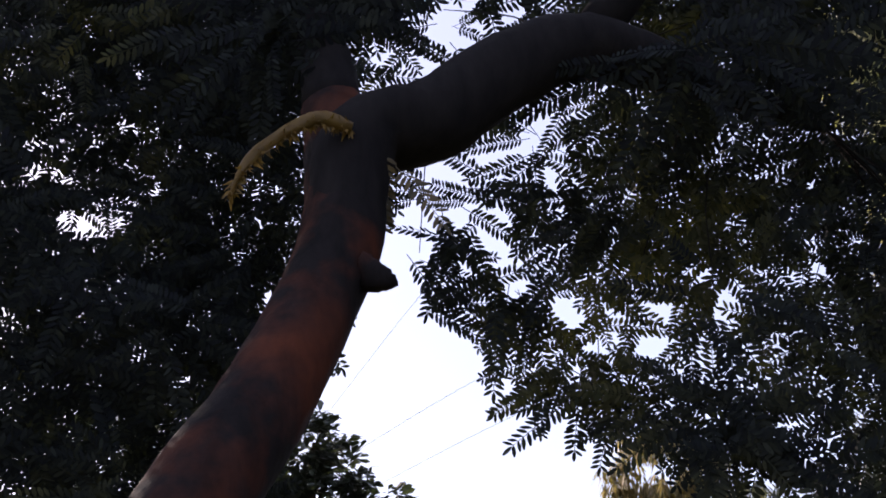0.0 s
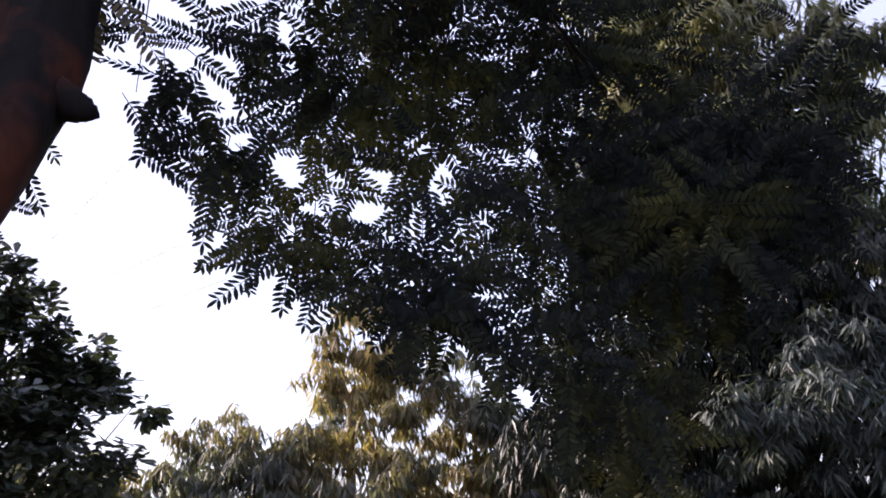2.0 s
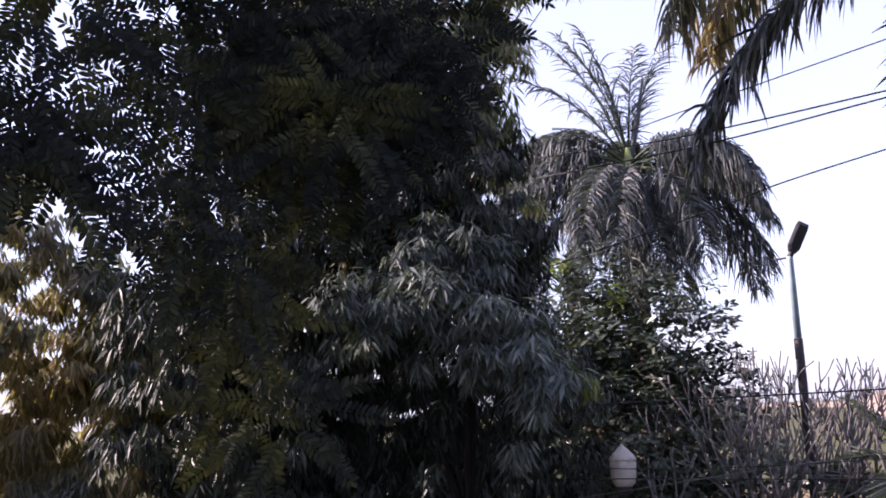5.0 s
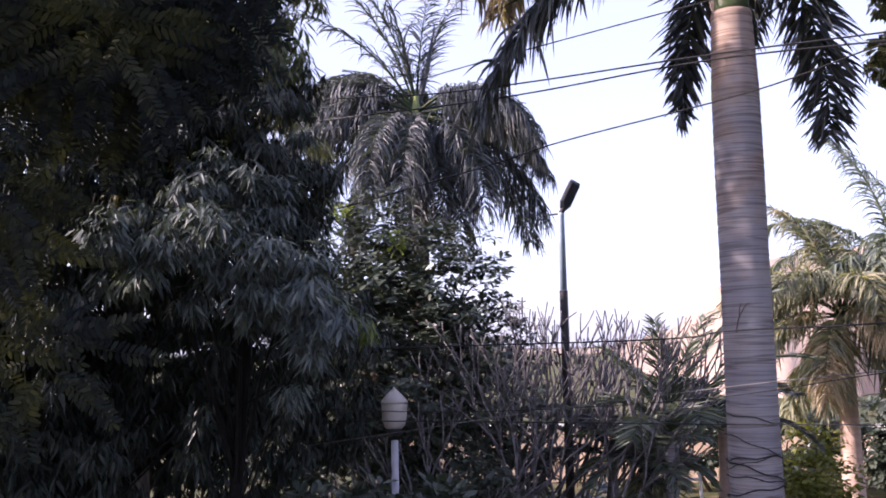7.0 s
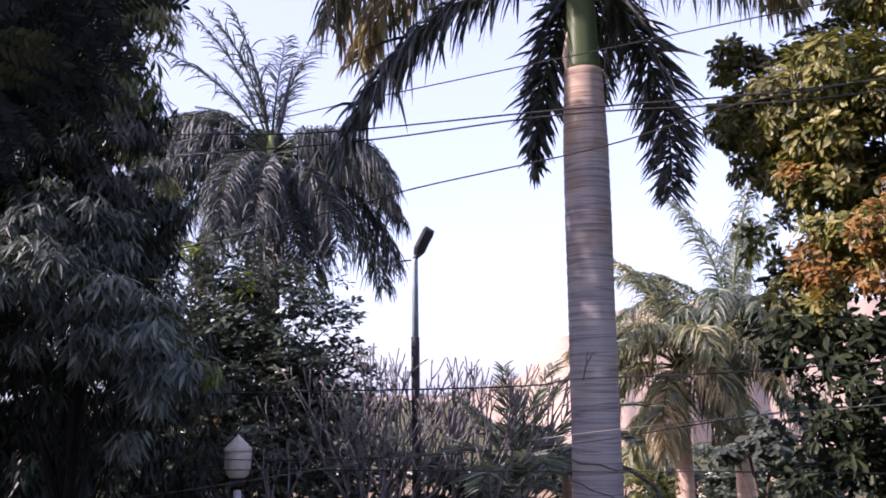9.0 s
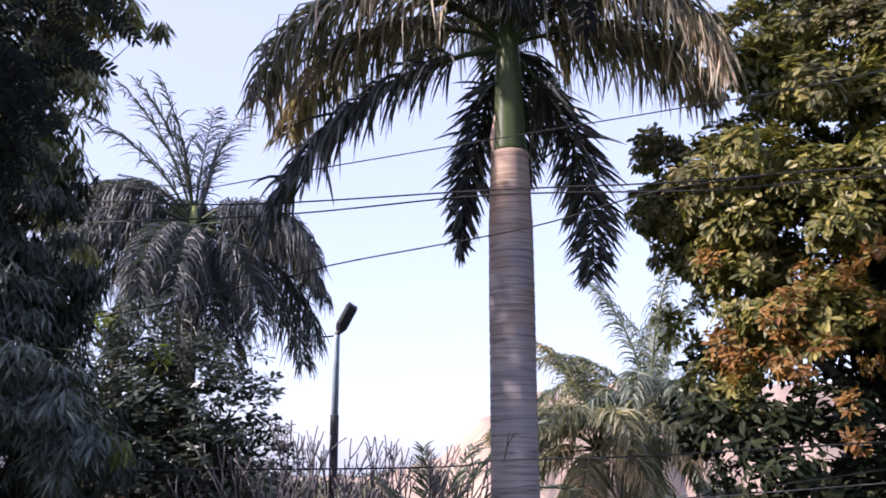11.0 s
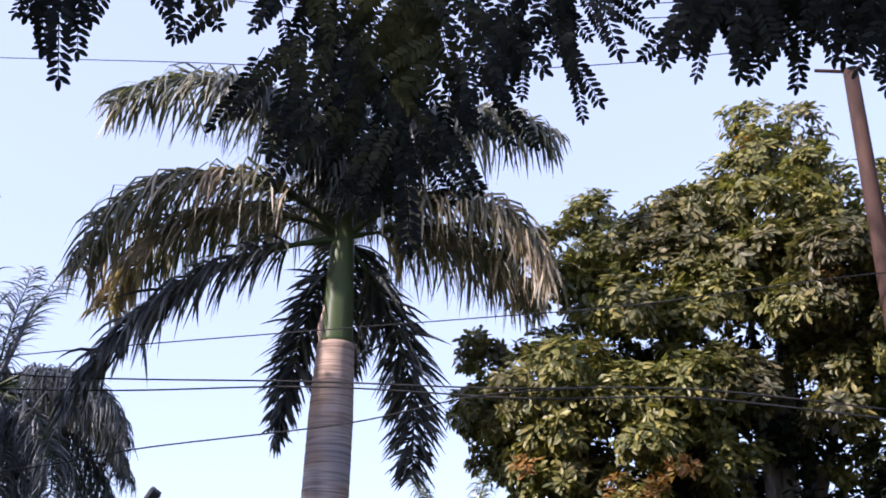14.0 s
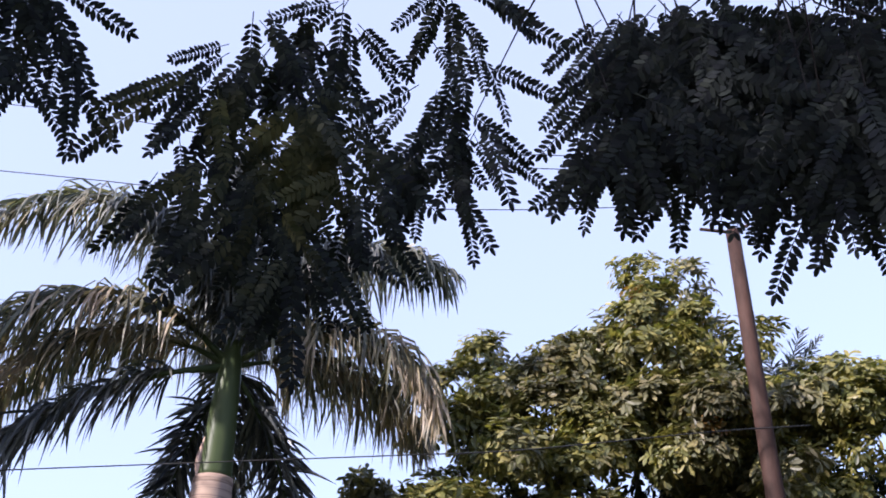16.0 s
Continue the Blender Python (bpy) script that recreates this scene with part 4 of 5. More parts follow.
# ---------------------------------------------------------------- palms
def frond_shape(base, phi, elev, length, fall, leaf=.62, pairs=62, width=.045, seed=0, hang=.75, bare=.12, bend=1.15, rows=1, loose=.25):
    """One feather frond: its stalk as a tube, and its leaflets. phi and elev in degrees; fall: how far it bends down, in degrees."""
    r = np.random.default_rng(seed)
    n = 24
    u = np.linspace(0, 1, n)
    e = np.radians(elev - fall * u ** bend)
    step = np.stack([np.cos(e) * math.cos(radians(phi)), np.cos(e) * math.sin(radians(phi)), np.sin(e)], -1) * (length / (n - 1))
    pts = np.asarray(base) + np.r_[[np.zeros(3)], np.cumsum(step[:-1], 0)]
    pts += np.outer(u ** 2, [-math.sin(radians(phi)), math.cos(radians(phi)), 0]) * r.normal(0, .12) * length
    stalk = tube(pts[::3], np.interp(u[::3], [0, .1, .5, 1], [.055, .03, .018, .006]) * (length / 3.2), 6, 0, 0, 2)
    k = np.linspace(bare, .995, pairs)
    at = np.stack([np.interp(k, u, pts[:, i]) for i in range(3)], -1)
    way = unit(np.stack([np.interp(k, u, np.gradient(pts[:, i])) for i in range(3)], -1))
    side = unit(np.cross(way, [0, 0, 1.0]))
    pieces = []
    ls = leaf * np.interp(k, [0, .15, .6, 1], [.55, .95, 1.0, .45])
    for s in (-1, 1):
        for _ in range(rows):
            L = ls * r.uniform(.68, 1.15, pairs)
            d0 = unit(side * s * r.uniform(.6, 1.1, (pairs, 1)) + way * .75 + r.normal(0, loose, (pairs, 3)) + [0, 0, .12])
            drop = np.array((0, 0, -1.0)) + r.normal(0, .17, (pairs, 3))
            w = unit(np.cross(d0, unit(r.normal(size=(pairs, 3)) + side * .5))) * width / 2
            p = at + r.normal(0, .01, (pairs, 3))
            rows_v = [p - w * .5, p + w * .5]
            for h, wide in ((0, .9), (.45, 1.0), (.8, .9), (1.05, .6), (1.2, 0)):
                bend_now = min(.97, hang * h)
                p = p + unit(d0 * (1 - bend_now) + drop * bend_now) * L[:, None] * .2
                rows_v += [p - w * wide, p + w * wide] if wide else [p]
            v = np.stack(rows_v, 1).reshape(-1, 3)
            b = (np.arange(pairs) * 11)[:, None]
            pieces.append((v, [np.concatenate([b + [k, k + 1, k + 3, k + 2] for k in (0, 2, 4, 6)]), b + [8, 9, 10]]))
    return stalk, joined(*pieces)


def add_fronds(palm, base, fronds, leaf_mat, stalk_mat, seed=0, **kw):
    for k, (phi, elev, length, fall) in enumerate(fronds):
        stalk, leaves = frond_shape(base, phi, elev, length, fall, seed=seed + k, **kw)
        fr = part("frond", leaves, leaf_mat, palm)
        part("rachis", stalk, stalk_mat, fr, smooth=True)


def palm_trunk_shape(foot, top, radii, seed=1, ring=.11):
    h = top[2] - foot[2]
    n = int(h / ring)
    z = np.linspace(0, 1, n * 3 + 1)
    r = np.random.default_rng(seed)
    rad = np.interp(z, np.linspace(0, 1, len(radii)), radii)
    dent = np.where(np.arange(len(z)) % 3 == 0, -.003, .001) * r.uniform(.3, 1.2, len(z))
    prof = [(a + b, c) for a, b, c in zip(rad, dent, z * h)]
    v, g = lathe(foot, prof, 28)
    v += np.outer((v[:, 2] - foot[2]) / h, [top[0] - foot[0], top[1] - foot[1], 0])
    return v, g


def build_royal_palm():
    foot = bearing(-61.9, 9.5, -.05)
    ring = foot + [0, 0, 7.03]
    palm = thing("royal_palm", foot, "tall royal palm with ringed grey trunk and green crownshaft", "palm tree")
    part("trunk", palm_trunk_shape(foot, ring, [.285, .27, .255, .246, .239, .234, .23, .232, .226, .196]), palm_bark, palm, "smooth grey trunk with ring scars", True)
    shaft = lathe(ring, [(.19, -.02), (.178, .05), (.17, .2), (.158, .5), (.145, .8), (.13, 1.1), (.1, 1.4), (.06, 1.75)], 20)
    part("crownshaft", shaft, crownshaft_green, palm, "smooth green crownshaft", True)
    scar = tube([ring + heading(-61.9 + 90) * .17 + [-.05, -.05, -.06], ring + heading(-61.9 + 90) * .19 + [-.05, -.05, .16], ring + heading(-61.9 + 90) * .16 + [-.05, -.05, .42]], [.02, .035, .006], 7, 0, 0, 3)
    part("sheath_flap", scar, sunlit_bark, palm, "dry brown sheath edge", True)
    base = ring + [0, 0, 1.22]
    view = -61.9                                    # fronds counted from the side that shows to the right
    # turn, rise, length, fall, leaflet, hang, old (leaf colour 0 shaded, 1 sunlit, 2 pale)
    fronds = [(186, 46, 3.4, 128, 1.1, .84, 1), (172, 30, 3.1, 100, .9, .7, 1), (184, -12, 3.5, 64, .75, .55, 0), (130, -54, 2.3, 36, .5, .3, 0), (26, -42, 2.75, 46, .62, .36, 0),
              (350, 42, 2.75, 122, 1.1, .84, 1), (8, 22, 2.4, 80, 1.0, .78, 1), (178, 84, 4.0, 120, 1.1, .74, 2), (4, 85, 3.4, 118, 1.15, .8, 2),
              (90, 62, 3.2, 90, .9, .8, 0), (130, 80, 3.2, 60, .8, .5, 2), (52, 80, 3.2, 70, .8, .5, 0), (276, 80, 2.6, 96, .9, .8, 0), (312, 72, 2.4, 108, .9, .84, 0), (236, 74, 2.4, 104, .9, .84, 0), (80, 15, 2.4, 85, .8, .6, 0)]
    for k, (a, e, l, f, leaf, hang, old) in enumerate(fronds):
        add_fronds(palm, base, [(a + view, e, l, f)], (shaded_green_palm_leaf, sunlit_old_palm_leaf, palm_leaf)[old], crownshaft_green, 40 + k, pairs=100, width=.036, leaf=leaf, hang=hang, rows=2, bare=.16)


def build_other_palms():
    heart = aloft(-42.8, 13.9, 16.0)
    foot = np.array((heart[0], heart[1], -.05))
    palm = thing("grey_palm", foot, "grey-green feather palm half hidden behind the dark trees", "palm tree")
    part("trunk", palm_trunk_shape(foot, heart - [0, 0, 1.6], [.24, .2, .17]), twig_bark, palm, smooth=True)
    part("crownshaft", lathe(heart - [0, 0, 1.65], [(.18, 0), (.17, .5), (.14, 1.2), (.1, 1.6), (.05, 2.0)], 16), pale_shaft, palm, "pale green crownshaft", True)
    right = np.array(heading(-42.8 - 90))
    part("spear", tube([heart, heart + right * .2 + [0, 0, .8], heart + right * .35 + [0, 0, 1.6]], [.045, .05, .01], 8, 0, 0, 4), far_palm_leaf, palm, "pale green unopened frond", True)
    r = np.random.default_rng(3)
    turn = -42.8
    stiff = [(178, 76, 2.9, 34), (150, 84, 2.8, 22), (200, 82, 2.7, 36), (30, 80, 2.6, 34), (165, 64, 2.9, 48), (60, 84, 2.6, 30)]
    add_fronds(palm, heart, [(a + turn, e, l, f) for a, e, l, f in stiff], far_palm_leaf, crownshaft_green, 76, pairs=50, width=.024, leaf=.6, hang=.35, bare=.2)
    fr = [(2, 38, 2.4, 108), (350, 20, 2.4, 95), (345, -20, 3.2, 58), (5, -12, 2.9, 66), (0, 0, 2.6, 78), (335, 0, 2.8, 80), (178, 45, 2.9, 112), (168, 30, 2.9, 105), (190, 20, 2.8, 100), (182, -10, 3.2, 70), (172, -28, 3.4, 52), (200, 0, 3.0, 80), (160, 60, 2.8, 120),
          (315, 35, 2.5, 118), (240, -5, 2.8, 80), (270, -15, 2.8, 70), (300, -10, 2.8, 75), (260, -40, 3.0, 45), (290, -42, 3.0, 42), (220, -35, 3.0, 45), (320, -38, 3.0, 42), (90, 50, 2.8, 110), (130, 40, 2.8, 105), (50, 40, 2.6, 105), (110, 10, 2.8, 90), (70, 10, 2.8, 90)]
    fr = [(a + r.uniform(-9, 9) + turn, e + r.uniform(-7, 7), l * r.uniform(.85, 1.1), f + r.uniform(-14, 8)) for a, e, l, f in fr]
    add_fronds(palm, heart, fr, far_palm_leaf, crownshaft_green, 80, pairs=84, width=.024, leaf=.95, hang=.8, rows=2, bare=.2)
    crowns = [(-67.0, 1.2, 21.0, .02, gold_palm_leaf, [(0, 60, 2.8, 120), (40, 70, 2.8, 100), (180, 62, 2.9, 124), (205, 45, 2.8, 118), (160, 35, 2.7, 112), (330, 40, 2.7, 118), (15, 25, 2.6, 104), (250, 66, 2.7, 132), (290, 60, 2.7, 130), (100, 78, 3.0, 60), (140, 80, 2.9, 50),
               (220, 15, 2.5, 96), (300, 15, 2.5, 96), (190, -5, 2.5, 78), (350, -8, 2.5, 76), (260, -10, 2.4, 74), (205, -42, 2.4, 40), (325, -45, 2.4, 38), (270, -52, 2.3, 30), (180, -46, 2.4, 36)]),
              (-70.2, 2.6, 22.5, .12, garden_palm_leaf, [(180, 66, 4.0, 92), (150, 82, 4.2, 50), (172, 52, 3.8, 112), (30, 82, 4.2, 44), (8, 62, 3.8, 100), (90, 80, 4.0, 50), (60, 86, 4.2, 30), (200, 40, 3.6, 112), (345, 45, 3.6, 116), (190, 20, 3.3, 96), (260, 62, 3.3, 130),
               (300, 55, 3.2, 126), (230, 50, 3.3, 124), (350, 15, 3.2, 92), (250, 15, 3.0, 96), (300, 5, 3.0, 86), (210, -10, 2.9, 72), (270, -40, 2.7, 42), (320, -38, 2.7, 44)])]
    for n, (az, el, d, lean, leaf_mat, crown) in enumerate(crowns):
        heart = aloft(az, el, d)
        foot = np.array((heart[0], heart[1], -.05)) + heading(az - 90) * lean
        palm = thing("golden_palm", foot, "royal palm with golden green fronds in sunlight" if n == 0 else "taller royal palm with grey-green arching fronds", "palm tree", "palms at the back of the garden")
        part("trunk", palm_trunk_shape(foot, heart - [0, 0, 1.1], [.24, .2, .175]), sunlit_bark, palm, "pinkish sunlit trunk", True)
        part("crownshaft", lathe(heart - [0, 0, 1.15], [(.19, 0), (.17, .4), (.1, 1.1)], 14), crownshaft_green, palm, smooth=True)
        fr = [(a + az + r.uniform(-9, 9), e + r.uniform(-5, 5), l * r.uniform(.92, 1.08), f) for a, e, l, f in crown]
        add_fronds(palm, heart, fr, leaf_mat, crownshaft_green, 120 + 20 * n, pairs=64, width=.034, leaf=.8 if n else .9, hang=.6, bare=.16, rows=2)
    ring = [(a, 22 + 38 * ((a // 36) % 2)) for a in range(0, 360, 36)]
    low = [(-57.2, 11.6, 2.72, garden_palm_leaf, palm_bark, 1.0, [(8, 74, 2.1, 52), (0, 60, 1.9, 64), (14, 84, 1.5, 40), (172, 86, 1.4, 14), (158, 74, 1.2, 36), (350, 30, 1.4, 84), (186, 50, 1.1, 80), (290, 45, 1.1, 90), (250, 35, 1.1, 84)]),
           (-60.2, 13.6, 2.6, shaded_green_palm_leaf, sunlit_bark, .85, [(a, e, 1.35, 78) for a, e in ring]),
           (-53.9, 12.6, 2.3, shaded_green_palm_leaf, palm_bark, .9, [(a, e, 1.45, 84) for a, e in ring]),
           (-55.7, 11.9, 2.3, garden_palm_leaf, palm_bark, .85, [(a + 15, e, 1.0, 84) for a, e in ring])]
    for n, (az, d, h, leaf_mat, bark, leaf, crown) in enumerate(low):
        foot = bearing(az, d, 1.5 if n == 1 else -.05)
        heart = bearing(az, d, h)
        palm = thing("garden_palm", foot, "small palm with a pale trunk rising from the planter" if n == 1 else "low clumping garden palm with arching green fronds", "palm", "low palms round the lamp")
        part("trunk", tube([foot, foot * .5 + heart * .5 + [.05, 0, 0], heart], [.1, .085, .06], 10, .05, n, 4), bark, palm, smooth=True)
        fr = [(a + az + r.uniform(-8, 8), e + r.uniform(-6, 6), l * r.uniform(.9, 1.1), f) for a, e, l, f in crown]
        add_fronds(palm, heart, fr, leaf_mat, crownshaft_green, 200 + 30 * n, pairs=78, width=.02, leaf=.42 * leaf, hang=.2, loose=.1)
        if n == 3:
            dry = [(a + r.uniform(-15, 15), r.uniform(-60, -40), r.uniform(1.0, 1.4), 40) for a in range(20, 360, 45)]
            add_fronds(palm, heart, dry, gold_palm_leaf, sunlit_bark, 260 + 30 * n, pairs=28, width=.04, leaf=.4, hang=.5)


def build_spiky_palm():
    heart = aloft(-96.6, 22.6, 21.0)
    foot = np.array((heart[0], heart[1], -.05))
    palm = thing("stiff_palm", foot, "tall palm with stiff spiky fronds behind the broad-leaved tree", "palm tree")
    part("trunk", palm_trunk_shape(foot, heart - [0, 0, .2], [.24, .18, .14]), twig_bark, palm, smooth=True)
    r = np.random.default_rng(8)
    fr = [(a + r.uniform(-10, 10), r.uniform(10, 75), r.uniform(1.2, 1.7), r.uniform(10, 40)) for a in range(0, 360, 24)]
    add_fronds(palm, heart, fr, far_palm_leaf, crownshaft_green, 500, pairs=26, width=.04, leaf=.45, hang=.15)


# ---------------------------------------------------------------- leafless frangipani
def build_frangipani(az, d, height, seed, stems=4):
    r = np.random.default_rng(seed)
    foot = bearing(az, d, 0)
    foot[2] = ground_height(foot[0], foot[1]) - .05
    shrub = thing("frangipani_shrub", foot, "leafless frangipani shrub with long forked grey branches", "shrub", "bare shrubs by the lamp")
    lengths = np.array((1.55, .95, .66, .5, .38, .27)) * height / 4.1
    pieces = []

    def grow(p, way, depth, rad):
        length = lengths[depth] * r.uniform(.75, 1.25)
        bow = unit(np.cross(way, r.normal(size=3))) * length * .05
        q = p + way * length + [0, 0, length * .05]
        pieces.append(tube([p, (p + q) / 2 + bow, q], [rad, rad * .88, rad * .8 if depth < 5 else rad * .95], 6 if depth < 3 else 5, 0, 0, 2))
        if depth == 5:
            return
        side = unit(np.cross(way, r.normal(size=3)))
        many = 3 if depth > 2 and r.random() < .35 else 2
        for k in range(many):
            t = 2 * np.pi * k / many + r.normal(0, .3)
            other = np.cross(way, side)
            w = unit(way + (side * math.cos(t) + other * math.sin(t)) * r.uniform(.24, .52) + [0, 0, .2])
            grow(q, w, depth + 1, max(rad * .74, .0085))

    for k in range(stems):
        t = 2 * np.pi * k / stems + r.uniform(-.4, .4)
        lean = r.uniform(.3, 1.0)
        w = unit(np.array((math.cos(t) * lean, math.sin(t) * lean, 1.0)))
        pieces.clear()
        grow(foot + r.normal(0, .08, 3) * [1, 1, 0], w, 0, .036)
        part("branch", joined(*pieces), shrub_bark, shrub, smooth=True)


# ---------------------------------------------------------------- lamps, pole, wires
def build_street_lamp():
    foot = bearing(-51.45, 12.6, 0)
    foot[2] = -.05
    top = EYE_Z + 12.6 * math.tan(radians(7.7))
    lamp = thing("street_lamp", foot, "slim grey-blue street lamp post with tilted dark head", "street lamp")
    part("base_plate", lathe(foot, [(.17, 0), (.17, .08), (.1, .1)], 16), dark_post, lamp)
    part("lower_pole", lathe(foot, [(.06, .08), (.055, top - 1.0), (.055, top - .98)], 14), dark_post, lamp, "dark lower pole", True)
    part("upper_pole", lathe(foot, [(.046, top - 1.0), (.043, top + .02), (.04, top + .06)], 14), post_paint, lamp, "pale blue upper pole", True)
    head = foot + [0, 0, top + .05]
    side = np.array(heading(-51.6 - 90))
    arm = [head, head + side * .05 + [0, 0, .1], head + side * .1 + [0, 0, .2]]
    part("arm", tube(arm, [.04, .035, .035], 8, 0, 0, 3), dark_post, lamp, smooth=True)
    tilt = unit(side * .5 + np.array((0, 0, 1.0)))
    across = unit(np.cross(tilt, np.array(heading(-51.6 + 35))))
    deep = np.cross(tilt, across)
    outline = [(-.045, .0), (.045, .0), (.085, .08), (.085, .36), (.07, .41), (-.07, .41), (-.085, .36), (-.085, .08)]
    low = [head + tilt * (y + .06) + across * x - deep * .018 for x, y in outline]
    mid = [head + tilt * (y + .06) + across * x + deep * .012 for x, y in outline]
    cap = [head + tilt * ((y - .23) * .8 + .29) + across * x * .75 + deep * .035 for x, y in outline]
    k = np.arange(8)
    sides = np.stack([k, (k + 1) % 8, (k + 1) % 8 + 8, k + 8], -1)
    part("lamp_head", (np.array(low + mid + cap), [np.concatenate([sides, sides + 8]), np.array([range(7, -1, -1), range(16, 24)])]), lamp_plastic, lamp, "dark flat lamp head")
    bar = tube([head - side * .22 - [0, 0, .02], head + side * .04], [.012, .012], 6)
    part("wire_bracket", bar, dark_post, lamp)


def build_garden_lamp(az, d, top_el, scale=1.0):
    foot = bearing(az, d, -.05)
    z = EYE_Z + d * math.tan(radians(top_el))
    lamp = thing("garden_lamp", foot, "garden lamp with domed pale globe on a thin post", "lamp", "garden lamps")
    part("post", lathe(foot, [(.09, 0), (.09, .12), (.042, .16), (.04, z - .5)], 14), pale_post, lamp, "thin grey post", True)
    g = foot * [1, 1, 0] + [0, 0, z]
    part("collar", lathe(g, [(.05, -.5), (.075, -.47), (.085, -.42), (.09, -.4)], 18), lamp_plastic, lamp, smooth=True)
    part("globe", lathe(g, [(.085, -.42), (.115, -.39), (.132, -.32), (.14, -.2), (.138, -.13)], 22), globe_plastic, lamp, "cloudy globe", True)
    part("cap", lathe(g, [(.148, -.15), (.146, -.13), (.1, -.075), (.05, -.025), (.02, .0), (.012, .02)], 22), globe_plastic, lamp, "domed cap", True)


def build_pole():
    d = 9.3
    foot = bearing(-95.0, d, -.05)
    top = aloft(-95.5, 32.6, d)
    pole = thing("utility_pole", foot, "rusty brown steel utility pole with small cross arm", "pole")
    part("shaft", tube([foot, (foot + top) / 2, top], [.115, .1, .075], 14, 0, 0, 6), rust_steel, pole, smooth=True)
    arm_a, arm_b = aloft(-93.4, 33.0, d - .1), aloft(-96.6, 32.8, d)
    part("cross_arm", tube([arm_a, top - [0, 0, .02], arm_b], [.02, .022, .02], 6), rust_steel, pole)
    for k, (a, e) in enumerate(((-94.9, 13.9), (-95.3, 13.7), (-95.7, 13.9))):
        c = aloft(a, e, d - .15)
        part("insulator", lathe(c - [0, 0, .06], [(.01, 0), (.022, .006), (.022, .025), (.013, .031), (.022, .037), (.022, .055), (.01, .06)], 10), pale_post, pole, "small grey insulator", True)
    for e in (13.3, 16.1):
        c = aloft(-95.2, e, d - .13)
        s = np.array(heading(-95 + 90)) * .09
        part("clamp", tube([c - s, c, c + s], [.014, .02, .014], 7), globe_plastic, pole, "small pale wire clamp")


def wire(points, radius=.011, stuff=None):
    p = np.array(points)
    w = thing("overhead_wire", p[0], "overhead cable whose glint is put into a pale grey colour" if stuff else "thin black overhead cable sagging across the garden", "wire", "overhead wires")
    part("cable", tube(p, [radius] * len(p), 6, 0, 0, 8), stuff or wire_black, w, smooth=True)


def build_wires():
    """Each wire by bearings and elevations; all hang over one straight line past the palm."""
    runs = [
        ([(4.6, 6.6), (-9.0, 9.6), (-31.9, 14.1), (-44.9, 15.1), (-60.6, 16.3), (-71.8, 16.3), (-83.6, 16.0), (-94.4, 14.1)], 8.4, .008),
        ([(4.1, 5.9), (-14.0, 9.2), (-32.3, 12.8), (-47.3, 14.6), (-60.6, 16.0), (-73.8, 15.7), (-83.6, 15.5), (-94.4, 13.6)], 8.4, .008),
        ([(-13.9, 2.0), (-24.9, 4.9), (-36.2, 7.8), (-46.9, 10.6), (-51.6, 11.9), (-62.9, 14.0), (-70.6, 15.8), (-77.7, 16.3)], 8.3, .007),
        ([(-35.9, 13.9), (-43.9, 16.1), (-49.1, 17.3), (-62.8, 19.6), (-73.0, 20.6), (-80.6, 21.0), (-92.4, 21.5), (-98, 21.3)], 8.5, .006),
        ([(-21.9, -1.4), (-28.1, -1.0), (-36.5, -0.3), (-56.2, -0.1), (-60.8, 0.3), (-68.8, 0.5), (-82.3, 1.2), (-94.4, 1.8)], 8.3, .007),
        ([(-31.2, -3.1), (-39.8, -3.9), (-47.8, -4.1), (-59.8, -3.5), (-68.8, -2.2), (-83.6, 0.0)], 8.3, .0045),
        ([(-21.4, -6.6), (-29.8, -6.3), (-37.8, -5.6), (-47.8, -4.4), (-59.8, -3.0), (-68.8, -2.1), (-83.6, -0.8)], 8.2, .0045),
        ([(-30.8, -4.2), (-39.8, -4.5), (-49.8, -4.8), (-59.8, -5.0), (-68.8, -5.0), (-83.6, -4.9)], 8.4, .0055),
        ([(-36.5, 30.9), (-50.1, 33.8), (-66.0, 35.0), (-81.8, 35.1), (-98.0, 34.0)], 8.4, .006),
        ([(-40.1, 35.5), (-50.1, 37.5), (-59.9, 38.0), (-74.7, 37.9), (-89.5, 36.9), (-99.4, 35.7)], 8.4, .006),
        ([(-40.1, 36.3), (-50.1, 38.3), (-59.9, 38.8), (-74.7, 38.7), (-89.5, 37.7), (-99.4, 36.5)], 8.4, .006),
    ]
    for pts, d0, radius in runs:
        wire([aloft(a, e, d0 / math.cos(radians(min(a + 75, 70) if a > -75 else a + 75))) for a, e in pts], radius, glint_wire if pts[0][1] < -6 else None)
    for pts in ([(14.1, 14.6), (5.4, 18.9), (-2.9, 21.9)], [(14.1, 12.2), (3.8, 16.5), (-5.9, 19.5)], [(14.1, 17.6), (9.6, 22.6), (6.2, 25.9)]):
        wire([aloft(a, e, 16) for a, e in pts], .003)
    # cable wound round the palm's trunk
    foot = bearing(-61.9, 9.5, 0)
    coil = thing("wound_cable", foot + [.3, 0, 2.6], "loose black cable wound round the palm trunk", "cable")
    r = np.random.default_rng(4)
    near = math.atan2(-foot[1], -foot[0])
    for z, tilt in ((2.36, .05), (2.47, -.03), (2.55, -.09), (2.63, .07), (2.66, .02), (2.78, -.11), (3.02, -.05)):
        a = np.linspace(0, 2 * np.pi, 18)
        ring = np.stack([foot[0] + .262 * np.cos(a), foot[1] + .262 * np.sin(a), z + .03 * np.cos(a - near) + tilt * np.sin(a - near) + .012 * np.sin(5 * a + z * 9)], -1)
